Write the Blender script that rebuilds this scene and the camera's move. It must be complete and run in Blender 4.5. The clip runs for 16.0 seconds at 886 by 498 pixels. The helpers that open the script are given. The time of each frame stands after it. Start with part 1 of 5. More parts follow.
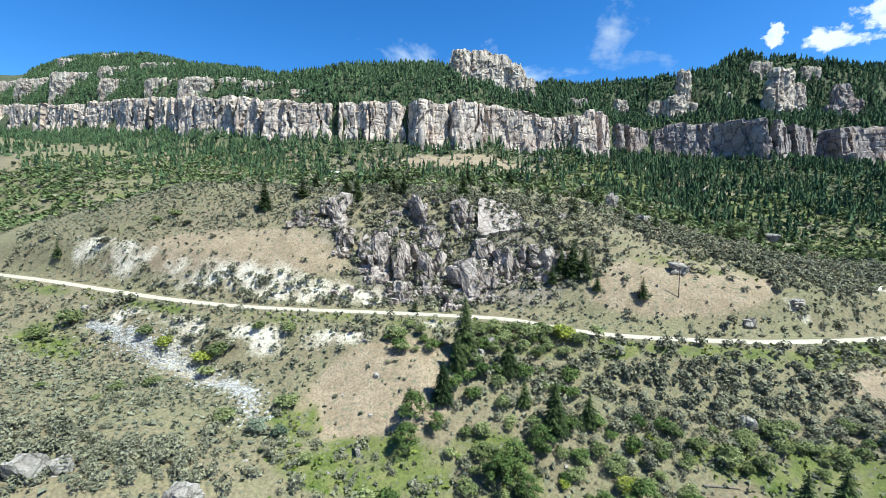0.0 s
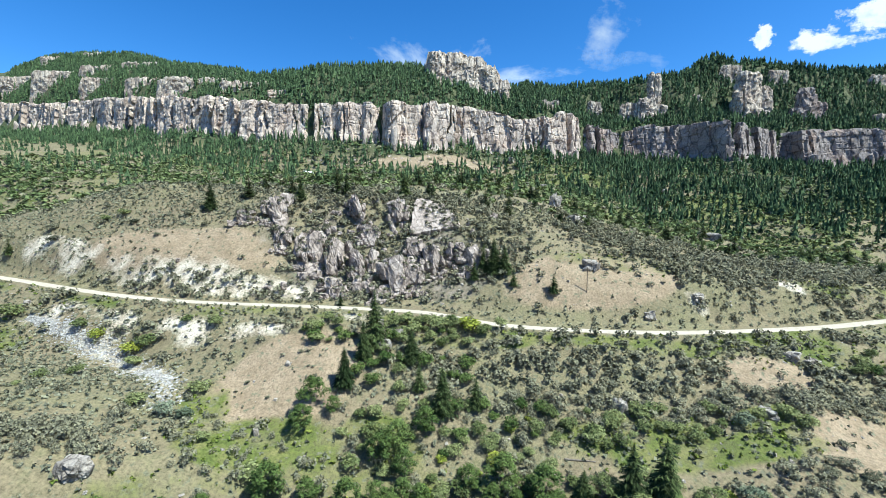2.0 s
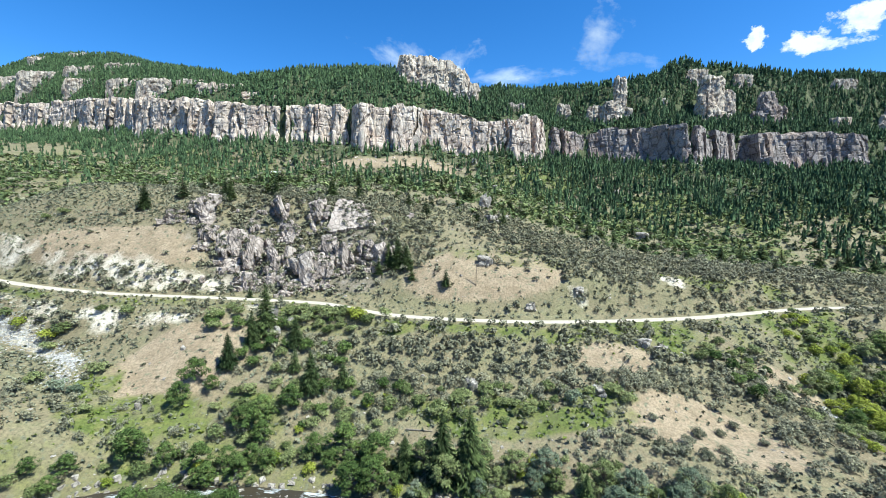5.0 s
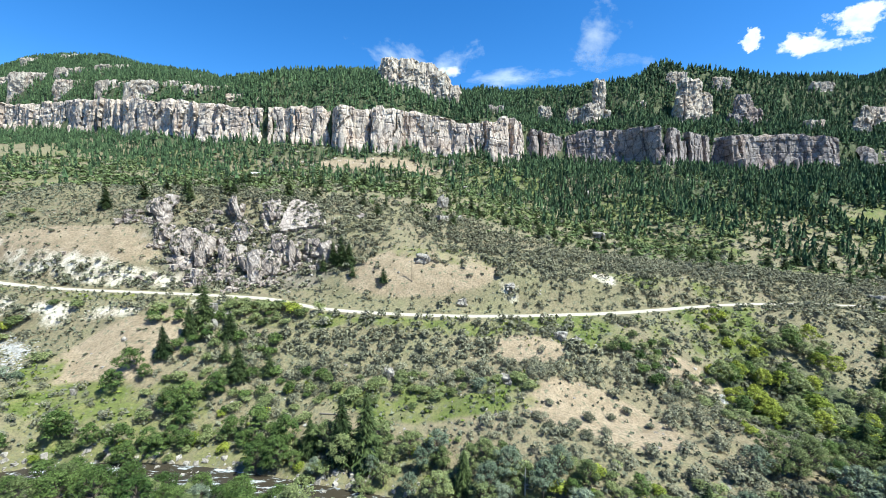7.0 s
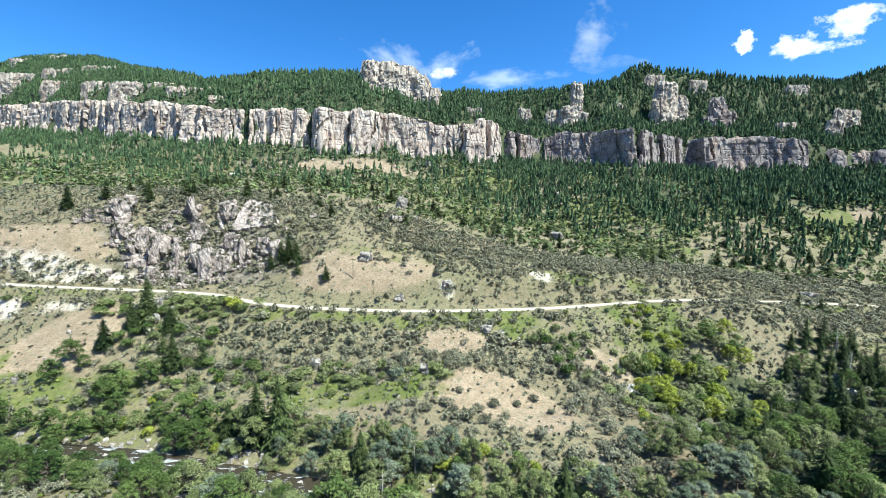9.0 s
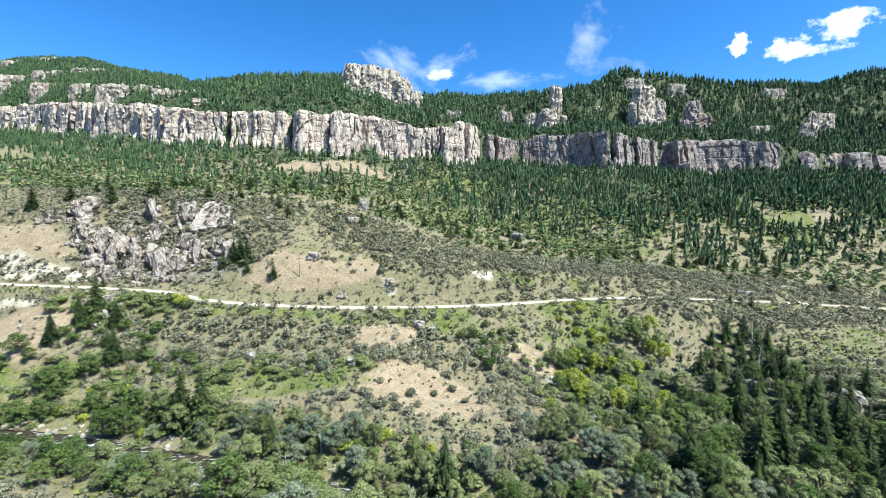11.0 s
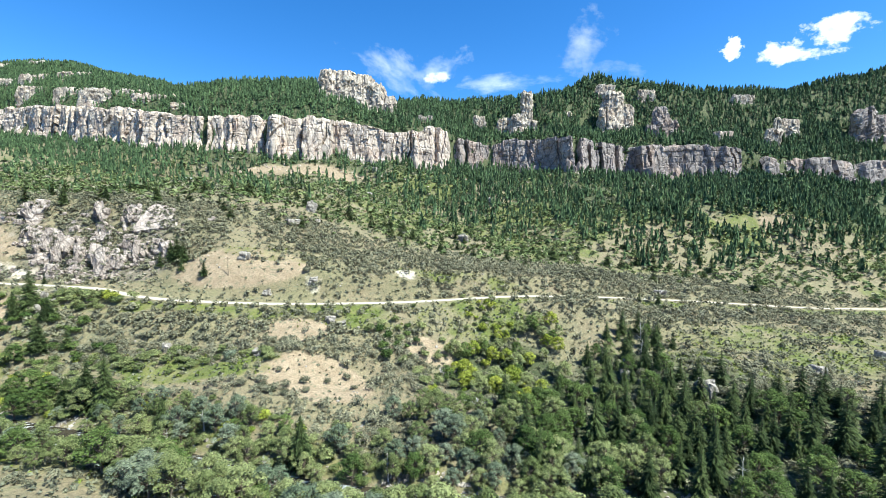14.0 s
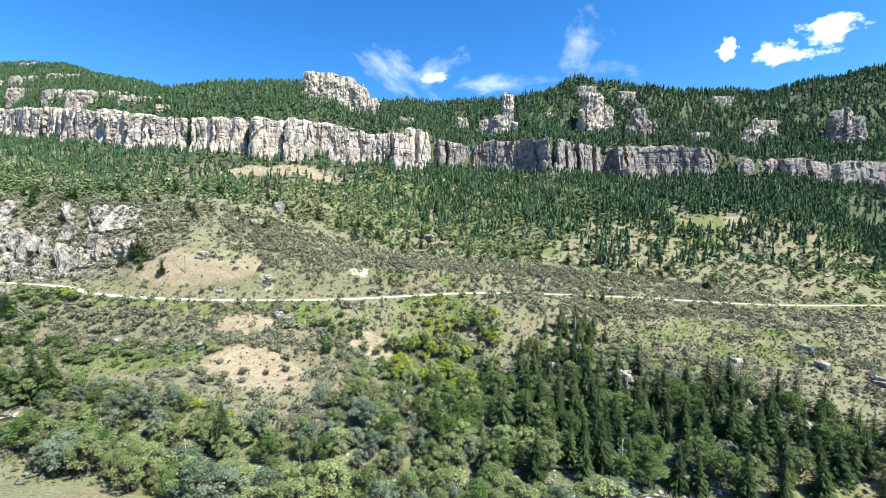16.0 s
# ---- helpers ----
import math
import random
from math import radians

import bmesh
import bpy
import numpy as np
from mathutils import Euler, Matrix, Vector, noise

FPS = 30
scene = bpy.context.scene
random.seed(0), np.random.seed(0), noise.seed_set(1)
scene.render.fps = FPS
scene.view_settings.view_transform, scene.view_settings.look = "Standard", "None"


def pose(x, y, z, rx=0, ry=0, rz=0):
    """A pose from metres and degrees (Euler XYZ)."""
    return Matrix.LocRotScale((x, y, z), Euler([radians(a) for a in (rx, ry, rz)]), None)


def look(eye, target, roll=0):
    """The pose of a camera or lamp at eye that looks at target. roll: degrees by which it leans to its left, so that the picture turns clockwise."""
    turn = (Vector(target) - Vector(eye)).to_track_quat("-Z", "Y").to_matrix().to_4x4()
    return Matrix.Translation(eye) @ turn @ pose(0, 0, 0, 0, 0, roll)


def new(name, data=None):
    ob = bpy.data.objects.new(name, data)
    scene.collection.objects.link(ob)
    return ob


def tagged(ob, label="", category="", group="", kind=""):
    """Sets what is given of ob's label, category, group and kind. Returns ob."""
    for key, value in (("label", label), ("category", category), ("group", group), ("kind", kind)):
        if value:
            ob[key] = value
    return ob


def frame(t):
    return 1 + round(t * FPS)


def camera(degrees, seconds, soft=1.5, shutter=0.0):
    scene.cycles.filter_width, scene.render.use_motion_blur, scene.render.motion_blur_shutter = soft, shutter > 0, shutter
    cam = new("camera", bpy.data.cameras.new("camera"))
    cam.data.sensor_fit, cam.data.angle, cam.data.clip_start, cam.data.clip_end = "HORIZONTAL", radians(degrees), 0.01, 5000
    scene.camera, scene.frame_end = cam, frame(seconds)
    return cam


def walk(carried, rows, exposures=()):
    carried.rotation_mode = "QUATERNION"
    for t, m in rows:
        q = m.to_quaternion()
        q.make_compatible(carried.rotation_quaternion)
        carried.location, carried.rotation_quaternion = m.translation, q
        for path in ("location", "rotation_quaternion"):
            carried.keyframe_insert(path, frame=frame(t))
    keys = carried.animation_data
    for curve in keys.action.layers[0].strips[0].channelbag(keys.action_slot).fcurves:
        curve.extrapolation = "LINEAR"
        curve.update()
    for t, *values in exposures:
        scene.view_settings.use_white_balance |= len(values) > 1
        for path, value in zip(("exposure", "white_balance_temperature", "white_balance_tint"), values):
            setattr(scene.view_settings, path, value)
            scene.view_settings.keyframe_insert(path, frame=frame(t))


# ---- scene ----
cam = camera(93.6, 16.0, soft=0.35)
METRES, EYE, TILT, LEAN, TURN = 170.0, 60.0, -5.0, 0.0, 0.0
ROWS = [
    (0.0, 0.0, 0.0, 0.0, 0.0, -0.0, -0.0),
    (0.5, 0.0297, -0.0108, -0.0006, -0.18, -0.01, -0.02),
    (1.0, 0.0593, -0.0213, -0.0011, -0.47, -0.07, 0.0),
    (1.5, 0.0887, -0.0316, -0.0021, -0.57, -0.09, -0.01),
    (2.0, 0.1177, -0.0424, -0.0027, -0.71, -0.09, -0.03),
    (2.5, 0.1472, -0.0529, -0.0034, -0.81, -0.12, -0.05),
    (3.0, 0.1762, -0.0637, -0.0043, -0.88, -0.12, -0.07),
    (3.5, 0.2057, -0.0746, -0.0047, -0.91, -0.12, -0.06),
    (4.0, 0.2345, -0.0852, -0.0058, -0.89, -0.14, -0.12),
    (6.5, 0.3812, -0.1392, -0.0102, -0.95, -0.1, -0.22),
    (7.0, 0.4104, -0.1499, -0.011, -0.95, -0.09, -0.25),
    (7.5, 0.4394, -0.1606, -0.0121, -1.03, -0.08, -0.23),
    (8.0, 0.468, -0.1709, -0.0135, -1.12, -0.05, -0.27),
    (8.5, 0.4973, -0.1815, -0.0142, -1.15, -0.04, -0.31),
    (9.0, 0.5265, -0.1921, -0.0148, -1.22, -0.01, -0.29),
    (11.5, 0.6736, -0.2454, -0.0176, -1.41, 0.2, -0.36),
    (12.0, 0.7033, -0.2565, -0.0178, -1.4, 0.25, -0.41),
    (12.5, 0.7326, -0.2674, -0.0184, -1.44, 0.3, -0.41),
    (13.0, 0.7623, -0.2783, -0.0188, -1.45, 0.36, -0.45),
    (13.5, 0.7918, -0.2893, -0.0189, -1.46, 0.41, -0.47),
    (14.0, 0.8212, -0.3002, -0.019, -1.47, 0.42, -0.5),
    (14.5, 0.851, -0.3108, -0.0193, -1.47, 0.42, -0.49),
    (15.0, 0.88, -0.3217, -0.02, -1.53, 0.44, -0.47),
    (15.5, 0.9097, -0.3323, -0.0206, -1.56, 0.46, -0.42),
    (16.0, 0.9391, -0.3427, -0.0217, -1.55, 0.44, -0.42),
]
walk(cam, [(t, pose(0, 0, EYE, TILT, LEAN, TURN) @ pose(METRES * x, METRES * y, METRES * z, 90 + pitch, roll, yaw)) for t, x, y, z, yaw, pitch, roll in ROWS],
     [(0.0, 0.86, 5850, -4), (8.0, 1.03, 5950, -4), (16.0, 1.18, 6100, -4)])

# ---- sky, sun, exposure ----
SUN_AZ, SUN_EL = 118.0, 58.0     # degrees: clockwise from +y, above the horizon
world = bpy.data.worlds.new("sky")
scene.world = world
world.use_nodes = True
wn, wl = world.node_tree.nodes, world.node_tree.links
sky = wn.new("ShaderNodeTexSky")
sky.sky_type, sky.sun_disc = "NISHITA", False
sky.sun_elevation, sky.sun_rotation = radians(SUN_EL), radians(SUN_AZ)
sky.altitude, sky.air_density, sky.dust_density, sky.ozone_density = 2200, 1.0, 1.5, 3.0
deep = wn.new("ShaderNodeHueSaturation")
deep.inputs["Hue"].default_value, deep.inputs["Saturation"].default_value, deep.inputs["Value"].default_value = 0.507, 1.30, 1.10
wl.new(sky.outputs[0], deep.inputs["Color"])
wl.new(deep.outputs[0], wn["Background"].inputs[0])
wn["Background"].inputs[1].default_value = 0.106
sun = new("sun", bpy.data.lights.new("sun", "SUN"))
sun.data.energy, sun.data.angle, sun.data.color = 5.0, radians(0.53), (1.0, 0.955, 0.88)
sun_dir = Vector((math.sin(radians(SUN_AZ)) * math.cos(radians(SUN_EL)), math.cos(radians(SUN_AZ)) * math.cos(radians(SUN_EL)), math.sin(radians(SUN_EL))))
sun.matrix_world = look((0, 0, 400), Vector((0, 0, 400)) - sun_dir)

# ---- shape of the land ----
def vnoise(x, y, seed=0):
    """Smooth value noise in -1..1, on arrays."""
    x, y = np.asarray(x, float), np.asarray(y, float)
    ix, iy = np.floor(x).astype(np.int64), np.floor(y).astype(np.int64)
    fx, fy = x - ix, y - iy
    fx, fy = fx * fx * (3 - 2 * fx), fy * fy * (3 - 2 * fy)

    def h(a, b):
        n = (a * 374761393 + b * 668265263 + seed * 974711) & 0xFFFFFFFF
        n = ((n ^ (n >> 13)) * 1274126177) & 0xFFFFFFFF
        return ((n ^ (n >> 16)) & 0xFFFF) / 32767.5 - 1
    a = h(ix, iy) * (1 - fx) + h(ix + 1, iy) * fx
    b = h(ix, iy + 1) * (1 - fx) + h(ix + 1, iy + 1) * fx
    return a * (1 - fy) + b * fy


def fbm(x, y, octaves=4, seed=0, gain=0.5):
    s, a, t = 0, 1.0, 0
    for o in range(octaves):
        s = s + a * vnoise(x * 2 ** o + 17.3 * o, y * 2 ** o - 9.1 * o, seed + o)
        t += a
        a *= gain
    return s / t


def smooth(a, b, v):
    t = np.clip((np.asarray(v, float) - a) / (b - a), 0, 1)
    return t * t * (3 - 2 * t)


def spline(xs, vs):
    """A smooth curve through stations, flat past its ends."""
    xs, vs = np.array(xs, float), np.array(vs, float)
    m = np.gradient(vs, xs)

    def f(x):
        x = np.clip(np.asarray(x, float), xs[0], xs[-1])
        i = np.clip(np.searchsorted(xs, x) - 1, 0, len(xs) - 2)
        h = xs[i + 1] - xs[i]
        t = (x - xs[i]) / h
        return ((2 * t ** 3 - 3 * t * t + 1) * vs[i] + (t ** 3 - 2 * t * t + t) * h * m[i]
                + (3 * t * t - 2 * t ** 3) * vs[i + 1] + (t ** 3 - t * t) * h * m[i + 1])
    return f


# stations along the valley (x), and lines along it: their y and their height
SX = [-900, -600, -380, -230, -130, -60, 0, 60, 120, 180, 240, 320, 430, 560, 760, 1000]
river_y = spline(SX, [-30, -20, -10, 0, 8, 27, 50, 42, 25, 19, 9, 0, -10, -20, -30, -40])
river_z = spline(SX, [26, 22, 18, 15, 13, 11, 9.5, 8, 6.6, 6, 5, 4.5, 4, 3, 2, 0])
foot_y = spline(SX, [70, 60, 60, 60, 58, 50, 64, 54, 40, 45, 36, 40, 60, 80, 90, 100])
foot_z = spline(SX, [60, 55, 48, 42, 35, 26, 13, 11, 10, 8, 9, 9.5, 10, 12, 12, 10])
mid_y = spline(SX, [200, 180, 150, 125, 105, 90, 80, 75, 70, 74, 70, 88, 120, 140, 160, 180])
mid_z = spline(SX, [60, 54, 46, 38, 32, 24, 22, 18.5, 15.5, 10.5, 15, 15.5, 13, 12, 10, 8])
RX = [-900, -600, -380, -230, -130, -60, 0, 16, 36, 60, 120, 180, 240, 320, 430, 560, 760, 1000]
road_y = spline(RX, [320, 240, 190, 155, 131, 110, 106.2, 104.2, 98.6, 96.4, 104, 117, 124, 139, 165, 190, 220, 250])
road_z = spline(RX, [70, 60, 52, 44, 39, 35.4, 33.4, 32.9, 31.0, 29.9, 28.2, 28.6, 26, 19.5, 14, 11, 9, 6])
cut_y = spline(SX, [345, 262, 212, 170, 140, 124, 124, 112, 116, 131, 142, 165, 200, 225, 260, 300])
cut_z = spline(SX, [84, 74, 60, 47, 50, 48.5, 42.5, 42, 37.5, 35, 30, 24, 27, 28, 24, 20])
bench_y = spline(SX, [420, 330, 255, 200, 172, 156, 148, 140, 150, 178, 190, 207, 225, 262, 310, 360])
bench_z = spline(SX, [110, 90, 66, 52, 66.5, 68, 65.5, 55, 45, 39, 35, 34, 33, 36, 34, 30])
upper_y = spline(SX, [560, 450, 370, 285, 236, 216, 212, 216, 226, 228, 224, 246, 272, 312, 340, 380])
upper_z = spline(SX, [145, 130, 110, 89, 78, 76, 76, 72, 58, 47, 47.5, 57, 72, 50, 52, 45])
apron_y = spline(SX, [670, 545, 450, 375, 345, 335, 332, 332, 322, 316, 302, 298, 315, 350, 365, 395])
apron_z = spline(SX, [170, 150, 126, 106, 97, 95, 95, 92, 84, 80, 76, 79, 88, 82, 78, 75])
cliff_y = spline([-900, -600, -380, -230, -130, -60, 0, 60, 120, 165, 222, 250, 278, 292, 330, 430, 560, 760, 1000],
                 [810, 650, 535, 450, 408, 394, 383, 388, 384, 400, 408, 389, 360, 366, 384, 376, 388, 400, 420])
cliff_base = spline(SX, [225, 182, 163, 142, 132, 128, 123, 118, 114, 116, 112, 106, 107, 104, 98, 95])
cliff_top = spline([-900, -600, -380, -230, -130, -60, 0, 50, 85, 120, 150, 165, 240, 320, 430, 460, 490, 560, 760, 1000],
                   [262, 224, 203, 181, 167, 162, 160, 157, 149, 149, 151, 145, 144, 137, 136, 135, 128, 126, 122, 118])
ridge_z = spline([-960, -730, -590, -434, -289, -210, -128, -57, 0, 103, 131, 180, 249, 300, 322, 350, 406, 460, 540, 633, 690, 800, 1000],
                 [358, 347, 332, 294, 251, 227, 224, 225, 222, 204, 205, 210, 216, 214, 226, 239, 231, 227, 226, 234, 247, 270, 300])

shelf = spline([-900, 110, 200, 300, 450, 600, 1000], [0.48, 0.46, 0.3, 0.24, 0.27, 0.33, 0.4])


def lines(x):
    """The land's long lines at x, from the near side to the far: rows of y and z."""
    ry, rz, fy, my = river_y(x), river_z(x), foot_y(x), mid_y(x)
    oy, oz, cy = road_y(x), road_z(x), cliff_y(x)
    one = np.ones_like(ry)
    Y = [-2600 * one, -700 * one, -160 * one, -70 * one, ry - 30, ry - 8.5, ry - 4.2, ry + 4.2, ry + 7.5,
         np.maximum(fy, ry + 12), my, oy - 7, oy - 3.4, oy + 3.4, cut_y(x), bench_y(x), upper_y(x), apron_y(x),
         cy - 3, cy + 1.5, cy + 9, cy + 55, cy + 120, cy + 220, cy + 600, 5200 * one]
    Z = [420 * one, 210 * one, 60 * one, 34 * one, rz + 7, rz + 2.2, rz - 0.9, rz - 0.9, rz + 1.0,
         foot_z(x), mid_z(x), oz - 1.6, oz, oz, cut_z(x), bench_z(x), upper_z(x), apron_z(x),
         cliff_base(x) - 1, cliff_base(x) + 1, cliff_top(x) - 1.5, cliff_top(x) + (ridge_z(x) - cliff_top(x)) * shelf(x), ridge_z(x), ridge_z(x) - 30, ridge_z(x) - 120,
         60 * one]
    return np.array(Y), np.array(Z)


# knolls and hollows: x, y, half-length along x, half-length along y, height
BUMPS = [(-8, 84, 15, 12, 2.5), (103, 62, 17, 14, 0.8), (113, 67, 14, 9, -3.5), (96, 73, 8, 6, 2.0), (80, 67, 10, 8, 2.2), (156, 78, 14, 10, -3.0), (222, 69, 18, 10, 3.0), (200, 111, 18, 12, 5.0), (-52, 93, 16, 7, -1.8),
         (-20, 74, 10, 10, -2.0), (160, 92, 14, 18, -2.5), (62, 102, 12, 8, -0.5), (33, 119, 12, 8, -2.0), (-40, 131, 11, 7, 3.0), (-150, 208, 60, 26, -12.0), (-96, 158, 32, 12, 4.5), (-85, 350, 42, 26, -9.0)]


def height(x, y, rough=True):
    """Height of the ground at arrays of x and y."""
    x, y = np.atleast_1d(np.asarray(x, float)), np.atleast_1d(np.asarray(y, float))
    shape = x.shape
    x, y = x.ravel(), y.ravel()
    Y, Z = lines(x)
    h = np.maximum(np.diff(Y, axis=0), 0.3)
    s = np.diff(Z, axis=0) / h
    m = np.zeros_like(Y)
    same = (s[1:] * s[:-1]) > 0
    m[1:-1] = np.where(same, 2 * s[1:] * s[:-1] / np.where(same, s[1:] + s[:-1], 1), 0)
    k = np.clip((y[None] >= Y).sum(0) - 1, 0, len(Y) - 2)
    n = np.arange(len(x))
    t = np.clip((y - Y[k, n]) / h[k, n], 0, 1)
    H = h[k, n]
    z = ((2 * t ** 3 - 3 * t * t + 1) * Z[k, n] + (t ** 3 - 2 * t * t + t) * H * m[k, n]
         + (3 * t * t - 2 * t ** 3) * Z[k + 1, n] + (t ** 3 - t * t) * H * m[k + 1, n])
    off = np.abs(y - road_y(x))
    calm = smooth(4.5, 12, off) * smooth(5, 12, np.abs(y - river_y(x)))
    for bx, by, lx, ly, bh in BUMPS:
        z = z + bh * np.exp(-((x - bx) / lx) ** 2 - ((y - by) / ly) ** 2) * calm
    if rough:
        crag_ = 1 - np.exp(-((x + 3) / 40) ** 4 - ((y - 134) / 20) ** 4)
        calm = calm * (0.25 + 0.75 * crag_)
        far = smooth(140, 330, y)
        z = z + calm * (fbm(x / 34, y / 34, 3, 5) * (1.5 + 5 * far) + fbm(x / 9, y / 9, 3, 9) * 0.55)
        ridge = smooth(60, 130, y - cliff_y(x))
        z = z + ridge * fbm(x / 60, y / 60, 3, 21) * 6
    return z.reshape(shape)


def ground(x, y):
    return float(height(x, y)[0])


# ---- materials ----
def material(name, rough=0.9):
    m = bpy.data.materials.new(name)
    m.use_nodes = True
    b = m.node_tree.nodes["Principled BSDF"]
    b.inputs["Roughness"].default_value = rough
    b.inputs["Specular IOR Level"].default_value = 0.25
    return m, m.node_tree, b


def node(tree, kind, **values):
    n = tree.nodes.new(kind)
    for key, v in values.items():
        n.inputs[key.replace("_", " ")].default_value = v
    return n


def position(tree, scale=(1, 1, 1)):
    g, v = tree.nodes.new("ShaderNodeNewGeometry"), tree.nodes.new("ShaderNodeVectorMath")
    v.operation = "MULTIPLY"
    v.inputs[1].default_value = scale
    tree.links.new(g.outputs["Position"], v.inputs[0])
    return v.outputs[0]


def grain(tree, where, scale, detail=4, rough=0.6):
    n = node(tree, "ShaderNodeTexNoise", Scale=scale, Detail=detail, Roughness=rough)
    tree.links.new(where, n.inputs["Vector"])
    return n.outputs["Fac"]


def steps(tree, fac, *stops):
    """A ramp of (place, colour)."""
    r = tree.nodes.new("ShaderNodeValToRGB")
    e = r.color_ramp.elements
    while len(e) < len(stops):
        e.new(0.5)
    for k, (p, c) in zip(e, stops):
        k.position = p
        k.color = (*c, 1) if len(c) == 3 else c
    tree.links.new(fac, r.inputs[0])
    return r.outputs[0]


def mixed(tree, fac, a, b, mode="MIX"):
    n = tree.nodes.new("ShaderNodeMix")
    n.data_type, n.blend_type = "RGBA", mode
    for v, i in ((fac, 0), (a, 6), (b, 7)):
        if isinstance(v, (int, float)):
            n.inputs[i].default_value = v
        elif isinstance(v, tuple):
            n.inputs[i].default_value = (*v, 1)
        else:
            tree.links.new(v, n.inputs[i])
    return n.outputs[2]


def times(tree, a, b, op="MULTIPLY"):
    n = tree.nodes.new("ShaderNodeMath")
    n.operation = op
    n.use_clamp = True
    for v, i in ((a, 0), (b, 1)):
        if isinstance(v, (int, float)):
            n.inputs[i].default_value = v
        else:
            tree.links.new(v, n.inputs[i])
    return n.outputs[0]


def attribute(tree, name):
    a = tree.nodes.new("ShaderNodeAttribute")
    a.attribute_name = name
    return a.outputs["Fac"]


def relief(tree, b, fac, distance, strength=0.6):
    n = node(tree, "ShaderNodeBump", Strength=strength, Distance=distance)
    tree.links.new(fac, n.inputs["Height"])
    tree.links.new(n.outputs[0], b.inputs["Normal"])


def mask(tree, fac, edge, low=0.36, high=0.66):
    """A zone with a frayed edge: the stored amount, broken up by a grain."""
    u = tree.nodes.new("ShaderNodeMath")
    u.operation = "MULTIPLY_ADD"
    tree.links.new(edge, u.inputs[0])
    u.inputs[1].default_value = 0.9
    tree.links.new(fac, u.inputs[2])
    n = node(tree, "ShaderNodeMapRange", From_Min=low + 0.45, From_Max=high + 0.45)
    tree.links.new(u.outputs[0], n.inputs["Value"])
    return n.outputs[0]


def ground_material():
    m, t, b = material("soil and dry grass", 0.95)
    p = position(t)
    fine, mid, wide = grain(t, p, 1.9, 6, 0.75), grain(t, p, 0.25, 5, 0.65), grain(t, p, 0.035, 4)
    base = steps(t, mid, (0.3, (0.138, 0.114, 0.070)), (0.5, (0.212, 0.170, 0.108)), (0.7, (0.178, 0.162, 0.090)))
    base = mixed(t, steps(t, wide, (0.38, (0, 0, 0)), (0.66, (0.5, 0.5, 0.5))), base, steps(t, fine, (0.35, (0.120, 0.128, 0.058)), (0.65, (0.200, 0.192, 0.102))))
    edge = mixed(t, 0.4, mid, fine)
    sand = steps(t, mid, (0.35, (0.228, 0.172, 0.112)), (0.65, (0.312, 0.242, 0.165)))
    pale = steps(t, mid, (0.35, (0.38, 0.315, 0.245)), (0.6, (0.56, 0.50, 0.41)))
    green = steps(t, mid, (0.3, (0.064, 0.090, 0.020)), (0.5, (0.115, 0.132, 0.036)), (0.72, (0.185, 0.170, 0.070)))
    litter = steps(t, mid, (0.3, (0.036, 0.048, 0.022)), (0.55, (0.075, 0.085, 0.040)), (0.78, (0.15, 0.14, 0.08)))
    col = mixed(t, mask(t, attribute(t, "sand"), edge), base, sand)
    col = mixed(t, mask(t, attribute(t, "green"), edge), col, green)
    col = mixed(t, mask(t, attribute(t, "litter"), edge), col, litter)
    col = mixed(t, mask(t, attribute(t, "pale"), edge), col, pale)
    rocky = steps(t, mid, (0.3, (0.12, 0.104, 0.075)), (0.55, (0.20, 0.168, 0.125)), (0.75, (0.29, 0.25, 0.215)))
    col = mixed(t, mask(t, attribute(t, "rock"), edge), col, rocky)
    clump = grain(t, p, 0.85, 3, 0.5)
    col = mixed(t, mask(t, times(t, attribute(t, "sand"), -0.22, "MULTIPLY"), clump, 0.07, 0.17), col, (0.150, 0.148, 0.095))
    speck = steps(t, fine, (0.33, (0.5, 0.49, 0.46)), (0.5, (1, 1, 1)), (0.66, (1.38, 1.34, 1.28)))
    col = mixed(t, 0.9, col, speck, "MULTIPLY")
    t.links.new(col, b.inputs["Base Color"])
    relief(t, b, fine, 0.25, 0.8)
    return m


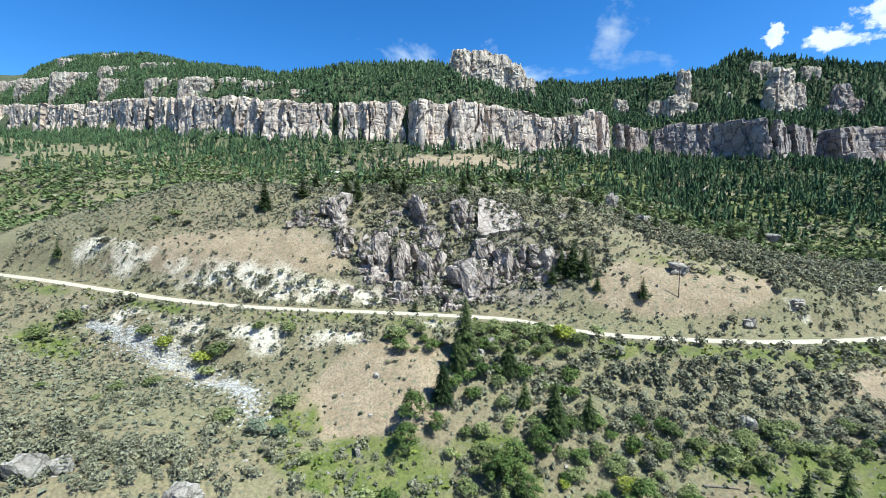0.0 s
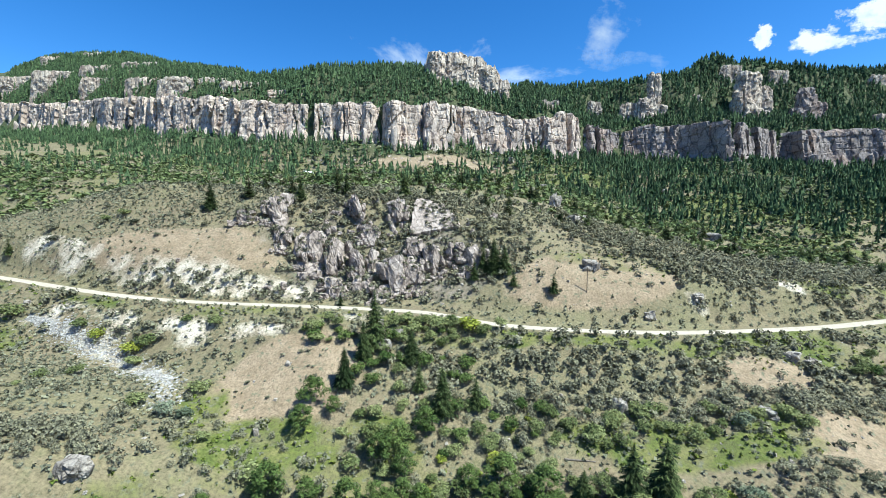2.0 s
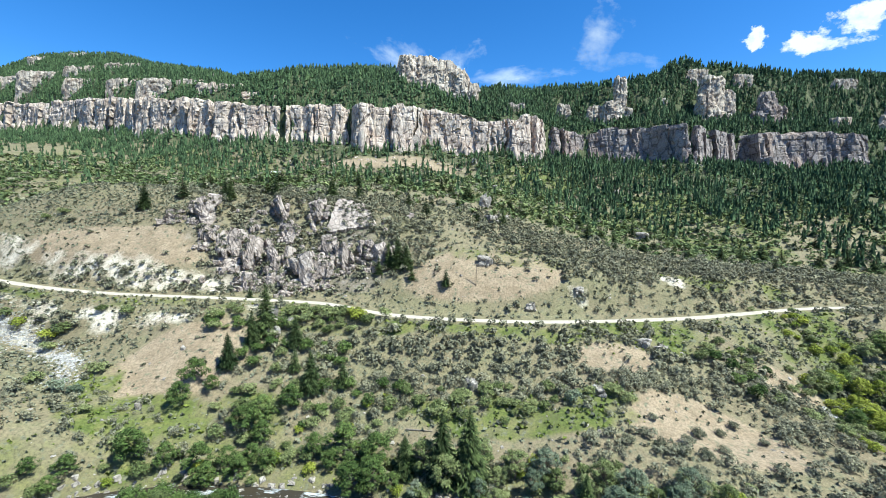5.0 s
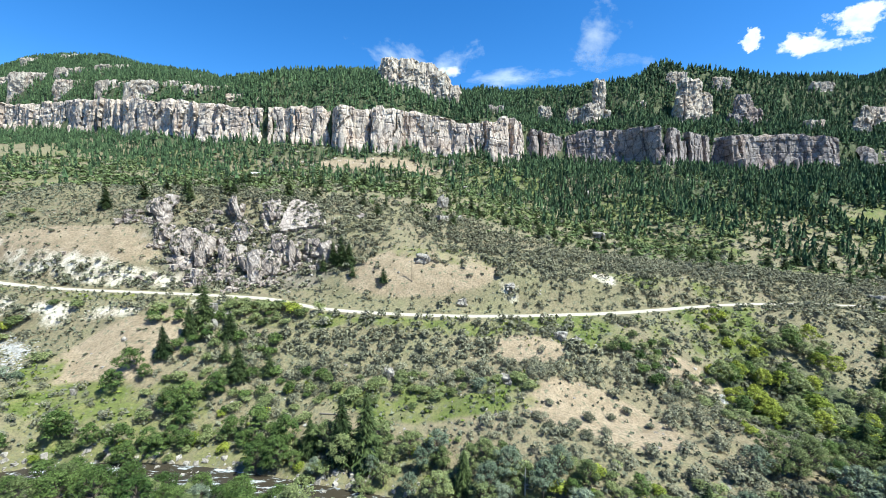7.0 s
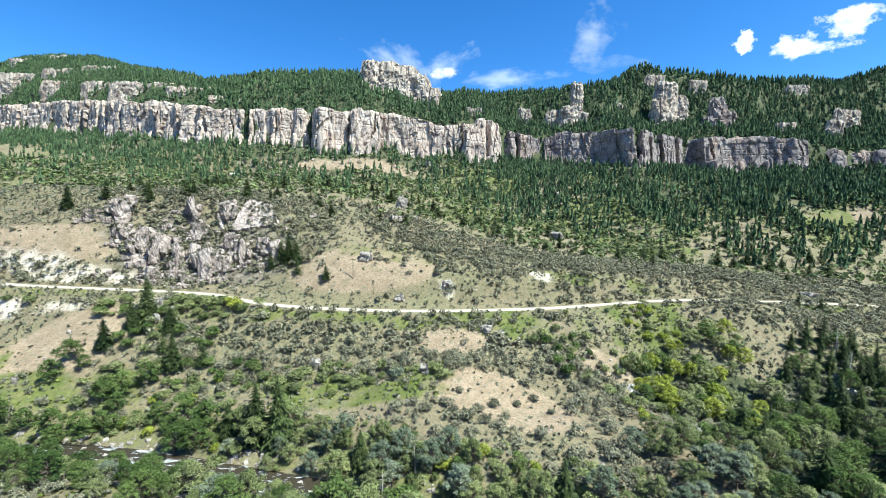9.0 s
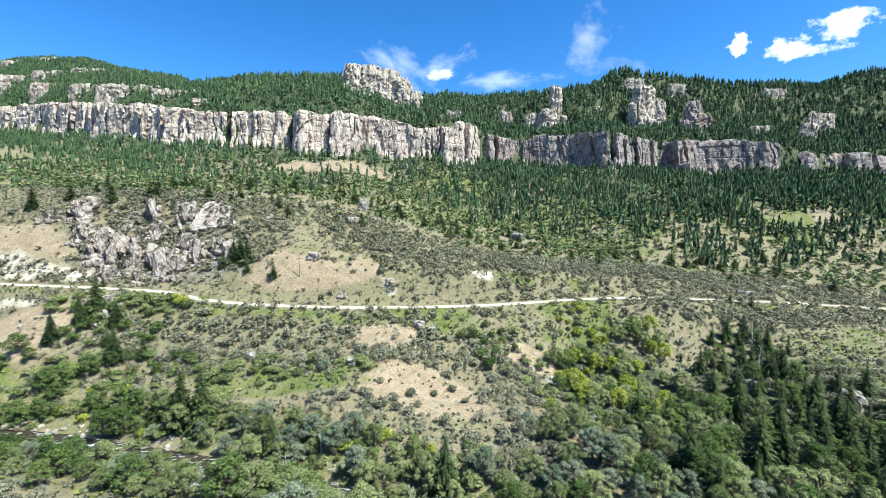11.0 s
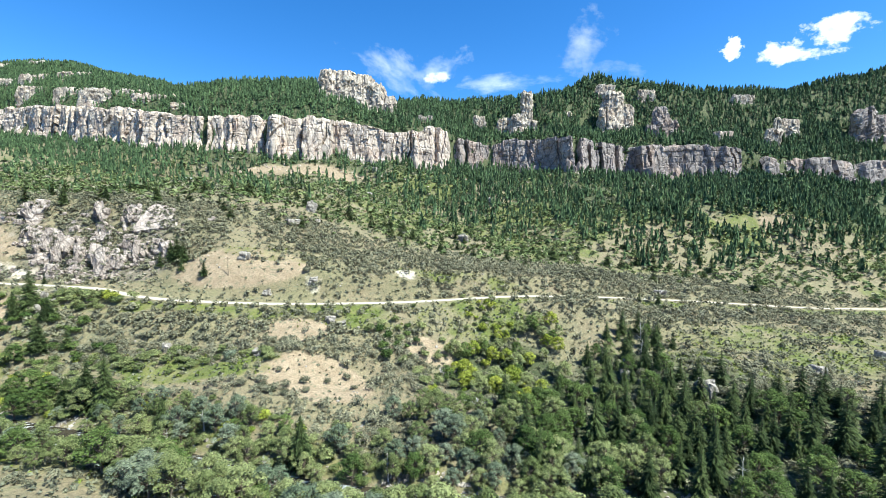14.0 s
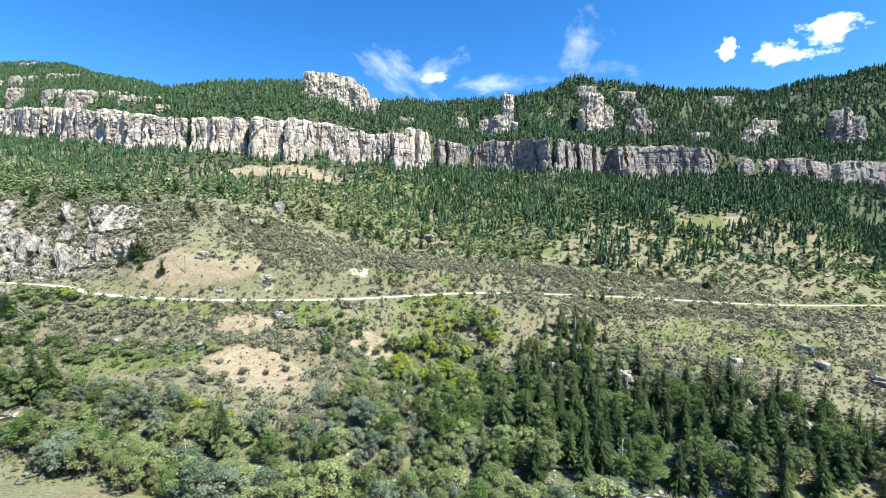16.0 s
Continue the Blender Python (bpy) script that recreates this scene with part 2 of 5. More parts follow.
def rock_material(name, warm, light, dark, streak=True, scale=1.0):
    m, t, b = material(name, 0.93)
    p = position(t)
    blot, fine = grain(t, p, 0.07 * scale, 5, 0.65), grain(t, p, 0.9 * scale, 6, 0.7)
    col = steps(t, blot, (0.3, dark), (0.45, warm), (0.62, light), (0.78, warm))
    if streak:
        run = grain(t, position(t, (0.13 * scale, 0.13 * scale, 0.03 * scale)), 1.0, 6, 0.7)
        col = mixed(t, steps(t, run, (0.55, (0, 0, 0)), (0.70, (0.75, 0.75, 0.75))), col, tuple(c * 0.55 for c in dark))
        rust = grain(t, position(t, (0.06 * scale, 0.06 * scale, 0.018 * scale)), 1.0, 4, 0.6)
        col = mixed(t, steps(t, rust, (0.5, (0, 0, 0)), (0.68, (0.35, 0.35, 0.35))), col, (0.46, 0.30, 0.215))
        bed = grain(t, position(t, (0.012, 0.012, 0.45 * scale)), 1.0, 4, 0.6)
        col = mixed(t, 0.6, col, steps(t, bed, (0.35, (0.86, 0.84, 0.82)), (0.6, (1.08, 1.06, 1.03))), "MULTIPLY")
    joint = node(t, "ShaderNodeTexVoronoi", Scale=(0.16 if streak else 0.11) * scale)
    joint.feature = "DISTANCE_TO_EDGE"
    bend = t.nodes.new("ShaderNodeVectorMath")
    bend.operation = "MULTIPLY_ADD"
    wob = node(t, "ShaderNodeTexNoise", Scale=0.25 * scale, Detail=4.0)
    t.links.new(p, wob.inputs["Vector"])
    t.links.new(wob.outputs["Color"], bend.inputs[0])
    bend.inputs[1].default_value = (3.5 / scale,) * 3
    t.links.new(position(t, (1, 1, 0.4) if streak else (1, 1, 0.7)), bend.inputs[2])
    t.links.new(bend.outputs[0], joint.inputs["Vector"])
    seam = steps(t, joint.outputs["Distance"], (0.0, (0.22, 0.21, 0.21)), (0.035, (0.6, 0.59, 0.58)), (0.09, (1, 1, 1)))
    col = mixed(t, 0.8, col, seam, "MULTIPLY")
    col = mixed(t, 0.8, col, steps(t, fine, (0.32, (0.42, 0.41, 0.41)), (0.47, (0.95, 0.95, 0.95)), (0.68, (1.3, 1.28, 1.24))), "MULTIPLY")
    t.links.new(col, b.inputs["Base Color"])
    relief(t, b, grain(t, position(t, (1, 1, 0.6) if streak else (1, 1, 1)), 0.6 * scale, 8, 0.8), 1.0 / scale, 0.75)
    return m


def leaf_material(name, low, high, rough=0.75, thin=0.2):
    """Leaves: a tint for each plant, a lighter or darker one for each leaf."""
    m, t, b = material(name, rough)
    b.inputs["Specular IOR Level"].default_value = 0.08
    g = t.nodes.new("ShaderNodeNewGeometry")
    o = t.nodes.new("ShaderNodeObjectInfo")
    tint = times(t, times(t, attribute(t, "tint"), o.outputs["Random"], "ADD"), 1.0)
    col = mixed(t, tint, low, high)
    col = mixed(t, 1.0, col, steps(t, g.outputs["Random Per Island"], (0.0, (0.35, 0.35, 0.35)), (0.35, (0.82, 0.82, 0.81)), (0.65, (1.12, 1.12, 1.06)), (1.0, (1.38, 1.36, 1.26))), "MULTIPLY")
    t.links.new(col, b.inputs["Base Color"])
    tr, mx = t.nodes.new("ShaderNodeBsdfTranslucent"), t.nodes.new("ShaderNodeMixShader")
    t.links.new(col, tr.inputs["Color"])
    mx.inputs[0].default_value = thin
    t.links.new(b.outputs[0], mx.inputs[1])
    t.links.new(tr.outputs[0], mx.inputs[2])
    t.links.new(mx.outputs[0], t.nodes["Material Output"].inputs["Surface"])
    return m


def plain_material(name, a, c, scale=2.0, rough=0.85, bump=0.02, metal=0.0):
    m, t, b = material(name, rough)
    f = grain(t, position(t), scale, 5, 0.65)
    t.links.new(steps(t, f, (0.3, a), (0.7, c)), b.inputs["Base Color"])
    b.inputs["Metallic"].default_value = metal
    if bump:
        relief(t, b, f, bump)
    return m


SOIL = ground_material()
CLIFF = rock_material("weathered sandstone", (0.47, 0.385, 0.33), (0.61, 0.525, 0.455), (0.25, 0.22, 0.208))
BUTTE = rock_material("cream limestone", (0.43, 0.365, 0.305), (0.57, 0.50, 0.425), (0.23, 0.20, 0.18), True, 1.4)
CRAG = rock_material("pinkish grey granite", (0.32, 0.262, 0.228), (0.46, 0.39, 0.345), (0.15, 0.126, 0.113), False, 4.0)
# CLIFF's sandstone again, darker and greyer: the eastern walls' shade put into the colour
SHADECLIFF = rock_material("sandstone in shade tones", (0.25, 0.215, 0.205), (0.35, 0.305, 0.285), (0.14, 0.125, 0.125))
STONE = rock_material("pale boulder stone", (0.31, 0.275, 0.238), (0.40, 0.36, 0.318), (0.19, 0.165, 0.148), False, 5.0)
SCREE = rock_material("white limestone rubble", (0.35, 0.335, 0.315), (0.45, 0.435, 0.41), (0.23, 0.215, 0.20), False, 8.0)
GRAVEL = plain_material("pale road gravel", (0.37, 0.32, 0.25), (0.48, 0.42, 0.34), 0.7, 0.95, 0.03)
NEEDLE = leaf_material("dark spruce needles", (0.024, 0.038, 0.015), (0.068, 0.090, 0.033), 0.75, 0.08)
FOREST = leaf_material("far pine needles", (0.027, 0.054, 0.028), (0.088, 0.130, 0.062), 0.75, 0.06)
LEAF = leaf_material("fresh green leaves", (0.106, 0.134, 0.050), (0.262, 0.286, 0.128), 0.7, 0.2)
DEEP = leaf_material("deep green leaves", (0.048, 0.080, 0.023), (0.128, 0.172, 0.053), 0.7, 0.15)
HILLGREEN = leaf_material("dull green hillside leaves", (0.090, 0.124, 0.050), (0.225, 0.255, 0.118), 0.75, 0.1)
YELLOW = leaf_material("yellow-green leaves", (0.145, 0.195, 0.032), (0.345, 0.365, 0.066))
SILVER = leaf_material("silvery green leaves", (0.11, 0.14, 0.09), (0.21, 0.24, 0.17))
SAGE = leaf_material("dark sage and bitterbrush leaves", (0.062, 0.067, 0.043), (0.215, 0.206, 0.142), 0.75, 0.05)
SAGEGREY = leaf_material("grey sagebrush leaves", (0.110, 0.116, 0.080), (0.220, 0.218, 0.155), 0.8, 0.1)
GRASS = leaf_material("green grass blades", (0.080, 0.125, 0.024), (0.175, 0.200, 0.046))
BARK = plain_material("grey-brown bark", (0.10, 0.075, 0.055), (0.20, 0.16, 0.125), 3.0, 0.95, 0.05)
BLEACHED = plain_material("bleached dead wood", (0.40, 0.37, 0.33), (0.55, 0.51, 0.46), 3.0, 0.9, 0.03)
PLANK = plain_material("weathered grey planks", (0.12, 0.10, 0.08), (0.22, 0.19, 0.16), 1.5, 0.9, 0.03)
TIN = plain_material("galvanised roof sheet", (0.50, 0.50, 0.50), (0.66, 0.66, 0.65), 0.8, 0.6, 0.01, 0.2)


# ---- meshes ----
def mesh_of(name, verts, faces, mat, tint=None, flat=True):
    """One mesh from arrays: faces are one array of triangles or quads, or a list of such."""
    faces = [np.asarray(f, np.int32) for f in (faces if isinstance(faces, list) else [faces]) if len(f)]
    me = bpy.data.meshes.new(name)
    verts = np.asarray(verts, np.float32)
    me.vertices.add(len(verts))
    me.vertices.foreach_set("co", verts.ravel())
    total = np.concatenate([np.full(len(f), f.shape[1], np.int32) for f in faces])
    loops = np.concatenate([f.ravel() for f in faces])
    me.loops.add(len(loops))
    me.loops.foreach_set("vertex_index", loops)
    me.polygons.add(len(total))
    me.polygons.foreach_set("loop_start", np.concatenate([[0], np.cumsum(total)[:-1]]).astype(np.int32))
    me.polygons.foreach_set("loop_total", total)
    me.update(calc_edges=True)
    me.polygons.foreach_set("use_smooth", np.full(len(total), not flat))
    if tint is not None:
        a = me.attributes.new("tint", "FLOAT", "POINT")
        a.data.foreach_set("value", np.asarray(tint, np.float32))
    me.materials.append(mat)
    return me


def part(name, data, parent, label="", m=None):
    ob = new(name, data)
    ob.parent = parent
    if m is not None:
        ob.matrix_basis = m
    return tagged(ob, label) if label else ob


def grid_faces(nu, nv):
    """Quads of a grid of nu columns and nv rows, stored column by column."""
    i, j = np.meshgrid(np.arange(nu - 1), np.arange(nv - 1), indexing="ij")
    a = (i * nv + j).ravel()
    return np.stack([a, a + nv, a + nv + 1, a + 1], 1)


def scatter_mesh(name, templates, which, place, yaw, size, squash, tint, mat):
    """Many small plants as one mesh: template number, foot, turn, width, height for each."""
    V, Fs, T, n = [], [], [], 0
    for k, (tv, tf) in enumerate(templates):
        s = np.where(which == k)[0]
        if not len(s):
            continue
        c, d = np.cos(yaw[s])[:, None], np.sin(yaw[s])[:, None]
        x, y = tv[None, :, 0] * size[s][:, None], tv[None, :, 1] * size[s][:, None]
        P = np.stack([x * c - y * d + place[s, 0:1], x * d + y * c + place[s, 1:2], tv[None, :, 2] * squash[s][:, None] + place[s, 2:3]], 2)
        f = tf[None] + (np.arange(len(s)) * len(tv))[:, None, None] + n
        V.append(P.reshape(-1, 3))
        Fs.append(f.reshape(-1, tf.shape[1]))
        T.append(np.repeat(tint[s], len(tv)))
        n += len(s) * len(tv)
    return mesh_of(name, np.concatenate(V), Fs, mat, np.concatenate(T))


# ---- ground zones ----
def spot(x, y, cx, cy, rx, ry, turn=0.0):
    """1 inside an ellipse, falling to 0 round it."""
    c, s = math.cos(radians(turn)), math.sin(radians(turn))
    u, v = ((x - cx) * c + (y - cy) * s) / rx, ((y - cy) * c - (x - cx) * s) / ry
    return 1 - smooth(0.75, 1.3, np.hypot(u, v))


def spots(x, y, table):
    out = np.zeros_like(np.asarray(x, float))
    for row in table:
        out = np.maximum(out, spot(x, y, *row))
    return out


def rock_zone(x, y):
    """Bare crag above the road."""
    return spots(x, y, [(-2, 130, 36, 17, 0), (-40, 140, 8, 8, 0), (22, 120, 16, 9, 0)]) * (0.55 + 0.6 * fbm(x / 6, y / 6, 2, 13))


def green_zone(x, y):
    d = y - road_y(x)
    verge = np.exp(-((d + 5.5) / 2.6) ** 2) * (0.45 + 0.5 * smooth(-0.3, 0.4, fbm(x / 14, y / 14, 2, 15)))
    off = np.abs(y - river_y(x))
    bank = smooth(4, 6, off) * (1 - smooth(13, 21, off)) * 0.6 * smooth(-50, -30, x)
    slope = spots(x, y, [(128, 96, 44, 9, 5), (160, 102, 16, 14, 10), (72, 90, 20, 3, 0), (150, 122, 30, 4, 4), (40, 92, 30, 3, 0), (76, 119, 22, 5, 0), (262, 84, 50, 22, 6)]) * (0.66 + 0.4 * fbm(x / 8, y / 8, 2, 18))
    patch = spots(x, y, [(-14, 67, 18, 7, 5), (-6, 60, 12, 6, 0), (-95, 98, 17, 6, -30), (-28, 76, 5, 9, 25), (60, 71, 18, 4, 0), (70, 66, 24, 4, 0), (88, 72, 9, 4, 0), (8, 69, 10, 6, 0)])
    patch = np.maximum(patch * (0.75 + 0.5 * fbm(x / 5, y / 5, 2, 17)), 0.62 * spots(x, y, [(156, 98, 9, 12, 10)]))
    high = (0.6 + 0.2 * smooth(60, 140, x)) * smooth(-0.35, 0.2, fbm(x / 40, y / 40, 3, 25)) * smooth(155, 215, y + 0.1 * x)
    high = np.maximum(high, 0.85 * spots(x, y, [(-190, 240, 100, 52, 0)]) * (0.7 + 0.5 * fbm(x / 12, y / 12, 2, 26)))
    high = high * (1 - spots(x, y, [(15, 347, 70, 22, 4)]))
    high = high * (1 - 0.8 * smooth(4, 12, y - cliff_y(x)))
    return np.maximum(np.maximum(np.maximum(verge, slope), bank), np.maximum(patch, high)) * (1 - rock_zone(x, y)) * (0.8 + 0.35 * fbm(x / 4, y / 4, 2, 19))


def sand_zone(x, y):
    return spots(x, y, [(-13, 83, 16, 11.5, 12), (109, 64, 15, 9.5, -24), (98, 66, 8, 6, 0), (138, 82, 8, 5, 0), (-62, 126, 32, 6, -6), (66, 113, 26, 8, 3),
                        (15, 347, 58, 13, 4), (96, 84, 10, 5, 0), (367, 250, 30, 5, 0)])


# the run of white rubble below the road
scree_y = spline([-92, -77, -68, -58, -49, -40, -35], [106, 100, 96.3, 93, 88.5, 82.5, 73])


def scree_zone(x, y):
    return np.exp(-((y - scree_y(x)) / (1.2 + 1.6 * smooth(-92, -70, x))) ** 4) * smooth(-95, -90, x) * (1 - smooth(-37, -34, x))


def pale_zone(x, y):
    d = y - road_y(x)
    west = smooth(-150, -110, x) * (1 - smooth(-22, -2, x))
    above = west * np.exp(-((d - 9.0) / 4.6) ** 4) * (0.54 + 0.45 * fbm(x / 9, y / 4, 3, 33))
    below = west * smooth(-104, -90, x) * np.exp(-((d + 10.5) / 4.5) ** 4) * (0.46 + 0.55 * fbm(x / 7, y / 4, 3, 35))
    spot_ = spots(x, y, [(94, 108.5, 5, 2.5, 0), (0, 101, 7, 2, 0), (-268, 306, 14, 5, 0), (-240, 288, 12, 4, 10), (-215, 262, 9, 4, 0)])
    return np.maximum(np.maximum(np.maximum(above, below), np.maximum(spot_ * 0.5, 0.62 * spots(x, y, [(129, 118.5, 4.6, 3.6, 0)]))), 0.55 * scree_zone(x, y))


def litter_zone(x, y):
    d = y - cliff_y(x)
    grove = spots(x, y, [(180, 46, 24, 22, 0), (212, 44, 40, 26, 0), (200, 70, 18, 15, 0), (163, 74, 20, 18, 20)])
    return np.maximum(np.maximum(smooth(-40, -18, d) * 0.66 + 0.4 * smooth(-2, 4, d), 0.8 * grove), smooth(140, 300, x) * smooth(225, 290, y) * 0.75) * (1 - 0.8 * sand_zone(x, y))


def thicket_zone(x, y):
    """Thick cover of dark bushes."""
    loose = spots(x, y, [(74, 84, 52, 13, 0), (115, 118, 60, 8, 3), (250, 140, 80, 34, 8), (146, 136, 48, 18, 8), (-5, 150, 60, 14, 0)])
    return np.maximum(0.9 * loose, spots(x, y, [(40, 85, 27, 11, 0), (131, 77, 9, 14, 0), (196, 111, 22, 11, 0), (-56, 58, 20, 8, 10), (0, 140, 44, 13, 0),
                        (38, 130, 14, 14, 0), (95, 138, 34, 16, -8), (245, 62, 18, 10, 0), (108, 95, 36, 3, 8), (230, 108, 26, 10, 8), (-5, 121, 36, 9, 0), (100, 78, 20, 7, 0)]))


# ledges of rock that stand out of the upper slopes: x, y, foot, half-length, height
LEDGES_WEST = [(-829, 811, 286, 21, 30), (-704, 737, 270, 27, 27), (-572, 669, 261, 35, 23), (-449, 599, 238, 28, 11), (-481, 632, 266, 22, 11), (-403, 609, 263, 21, 11), (-344, 540, 222, 28, 10), (-258, 490, 205, 36, 12), (-189, 455, 191, 21, 11), (-143, 431, 177, 9, 9), (-565, 732, 321, 15, 10), (-684, 791, 333, 19, 12), (-251, 524, 226, 21, 6)]
LEDGES_EAST = [(-85, 435, 184, 5, 10), (-114, 424, 174, 4, 6), (131, 411, 164, 7, 7), (196, 469, 180, 6, 5), (230, 444, 170, 12, 8), (297, 449, 176, 6, 13),
               (559, 441, 172, 12, 11), (531, 426, 158, 7, 9), (455, 401, 149, 8, 9), (533, 480, 213, 12, 7), (356, 479, 222, 10, 7), (402, 468, 214, 9, 6)]


def forest_zone(x, y):
    """How thickly conifers stand, 0 to 1."""
    d = y - cliff_y(x)
    up = smooth(2, 7, d)
    low_ = 42 * (1 - smooth(-170, -70, x))
    apron = (0.8 * smooth(-44 - low_, -18 - low_, d) + 0.08 * smooth(-90, -50, d)) * (1 - smooth(-6, -2, d)) * 0.75
    east = smooth(95, 215, x + (y - 250) * 0.5) * smooth(205, 290, y + 0.08 * (x - 200)) * (1 - smooth(-6, -2, d))
    some = (0.06 + 0.24 * smooth(120, 260, x)) * smooth(142, 200, y) * (1 - smooth(-6, -2, d))
    up = np.maximum(up, spots(x, y, [(472, 388, 13, 22, 0), (160, 394, 3, 14, 0), (281, 394, 3, 14, 0)]))
    return np.maximum(np.maximum(up, apron), np.maximum(east * 0.95, some)) * (1 - 0.93 * spots(x, y, [(15, 347, 55, 12, 4), (367, 250, 30, 5, 0), (430, 222, 50, 14, 6), (-78, 324, 16, 26, 0)])) * (1 - 0.6 * spots(x, y, [(lx, ly - 6, lr, 7, 0) for lx, ly, lz, lr, lh in LEDGES_WEST]))


# ---- ground sheet ----
def axis(lo, hi, fine, ends, grow):
    a = list(np.arange(lo, hi + fine, fine))
    for sign, end in ((-1, ends[0]), (1, ends[1])):
        d, v = fine, a[0] if sign < 0 else a[-1]
        while (v > end) if sign < 0 else (v < end):
            d *= grow
            v += sign * d
            a.insert(0, v) if sign < 0 else a.append(v)
    return np.array(a)


def build_ground():
    ax = axis(-150, 320, 2.35, (-3000, 3000), 1.045)
    ay = np.concatenate([axis(14, 152, 1.65, (-2600, 14), 1.09)[:-1], np.arange(153.4, 400, 3.2), np.arange(400, 560, 5), axis(560, 600, 9, (560, 5000), 1.09)])
    ay = np.unique(ay.round(3))
    X, Y = np.meshgrid(ax, ay, indexing="ij")
    Z = height(X, Y)
    me = mesh_of("ground", np.stack([X, Y, Z], 2).reshape(-1, 3), grid_faces(len(ax), len(ay)), SOIL, flat=False)
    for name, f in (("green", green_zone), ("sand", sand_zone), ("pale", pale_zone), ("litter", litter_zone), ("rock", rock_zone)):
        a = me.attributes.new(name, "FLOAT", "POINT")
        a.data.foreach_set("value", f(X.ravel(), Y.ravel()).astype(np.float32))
    return tagged(new("ground", me), "tan mountain valley ground with dry grass and soil", "ground", kind="structure")


build_ground()


def build_road():
    s = np.linspace(-420, 700, 1100)
    off = np.array([-1.9, -1.4, -0.7, 0, 0.7, 1.4, 1.9])
    rise = np.array([-0.12, 0.06, 0.05, 0.10, 0.05, 0.06, -0.12])
    tx = np.gradient(road_y(s), s)
    nx, ny = -tx / np.hypot(1, tx), 1 / np.hypot(1, tx)
    wob = (1 + 0.08 * vnoise(s / 7, s * 0, 3)) * (1 - 0.3 * smooth(150, 230, s))
    X = s[:, None] + nx[:, None] * off * wob[:, None]
    Y = road_y(s)[:, None] + ny[:, None] * off * wob[:, None]
    Z = height(X, Y) + rise + 0.03
    me = mesh_of("road", np.stack([X, Y, Z], 2).reshape(-1, 3), grid_faces(len(s), len(off)), GRAVEL, flat=False)
    tagged(new("road", me), "pale graded gravel road along the hillside", "road", kind="structure")


build_road()


def build_river():
    m, t, b = material("dark clear stream water", 0.08)
    p = position(t)
    foam = grain(t, position(t, (0.35, 1.0, 1)), 0.7, 6, 0.7)
    t.links.new(steps(t, foam, (0.53, (0.046, 0.038, 0.026)), (0.64, (0.5, 0.52, 0.53))), b.inputs["Base Color"])
    t.links.new(steps(t, foam, (0.53, (0.12, 0.12, 0.12)), (0.64, (0.7, 0.7, 0.7))), b.inputs["Roughness"])
    relief(t, b, grain(t, p, 1.6, 4), 0.12, 0.8)
    s = np.linspace(-300, 500, 900)
    off = np.linspace(-5.2, 5.2, 12)
    X = s[:, None] + 0 * off
    Y = river_y(s)[:, None] + off
    Z = river_z(s)[:, None] + 0 * off + 0.12 * vnoise(X * 0.9, Y * 0.9, 4)
    me = mesh_of("river", np.stack([X, Y, Z], 2).reshape(-1, 3), grid_faces(len(s), len(off)), m, flat=False)
    tagged(new("river", me), "shallow rocky mountain stream with white riffles", "river", kind="structure")


build_river()


# ---- cliffs and rock ----
rng0 = random.Random(3)


def cells(u, width, seed):
    """Blocks along u of uneven width: number, place within the block (-1..1)."""
    w = u / width + 0.33 * vnoise(u / width * 0.7, u * 0 + 3.3, seed)
    i = np.floor(w)
    return i.astype(np.int64), (w - i) * 2 - 1


def dice(a, b, seed):
    n = (np.asarray(a, np.int64) * 73856093 + np.asarray(b, np.int64) * 19349663 + seed * 83492791) & 0xFFFFFFFF
    n = ((n ^ (n >> 15)) * 2246822519) & 0xFFFFFFFF
    return ((n ^ (n >> 13)) & 0xFFFF) / 65535


def facets(u, v, w, h, seed, slant=1.5, rake=None):
    """Flat, tilted faces about w by h across, with sharp edges between them: -1 to 1."""
    a, b = u / w, v / h
    ia, ib = np.floor(a).astype(np.int64), np.floor(b).astype(np.int64)
    best, out = np.full(a.shape, 9.0), np.zeros(a.shape)
    for di in (-1, 0, 1):
        for dj in (-1, 0, 1):
            ci, cj = ia + di, ib + dj
            p, q = a - ci - dice(ci, cj, seed), b - cj - dice(ci, cj, seed + 1)
            d = p * p + q * q
            val = dice(ci, cj, seed + 2) - 0.5 + slant * (dice(ci, cj, seed + 3) - 0.5) * p + (slant if rake is None else rake) * (dice(ci, cj, seed + 4) - 0.5) * q
            out = np.where(d < best, val, out)
            best = np.minimum(d, best)
    return out


def hull_chunk(seed, points=44, power=4.0):
    """A rougher stone within -1..1: the hull of points strewn over a rounded box."""
    r = random.Random(seed)
    bm = bmesh.new()
    for _ in range(points):
        d = Vector((r.gauss(0, 1), r.gauss(0, 1), r.gauss(0, 1)))
        n = sum(abs(c) ** power for c in d) ** (1 / power)
        bm.verts.new(d / n * r.uniform(0.82, 1.0))
    bmesh.ops.convex_hull(bm, input=bm.verts[:])
    bmesh.ops.delete(bm, geom=[v for v in bm.verts if not v.link_faces], context="VERTS")
    bm.verts.index_update()
    out = np.array([v.co[:] for v in bm.verts]), np.array([[v.index for v in f.verts] for f in bm.faces])
    bm.free()
    return out


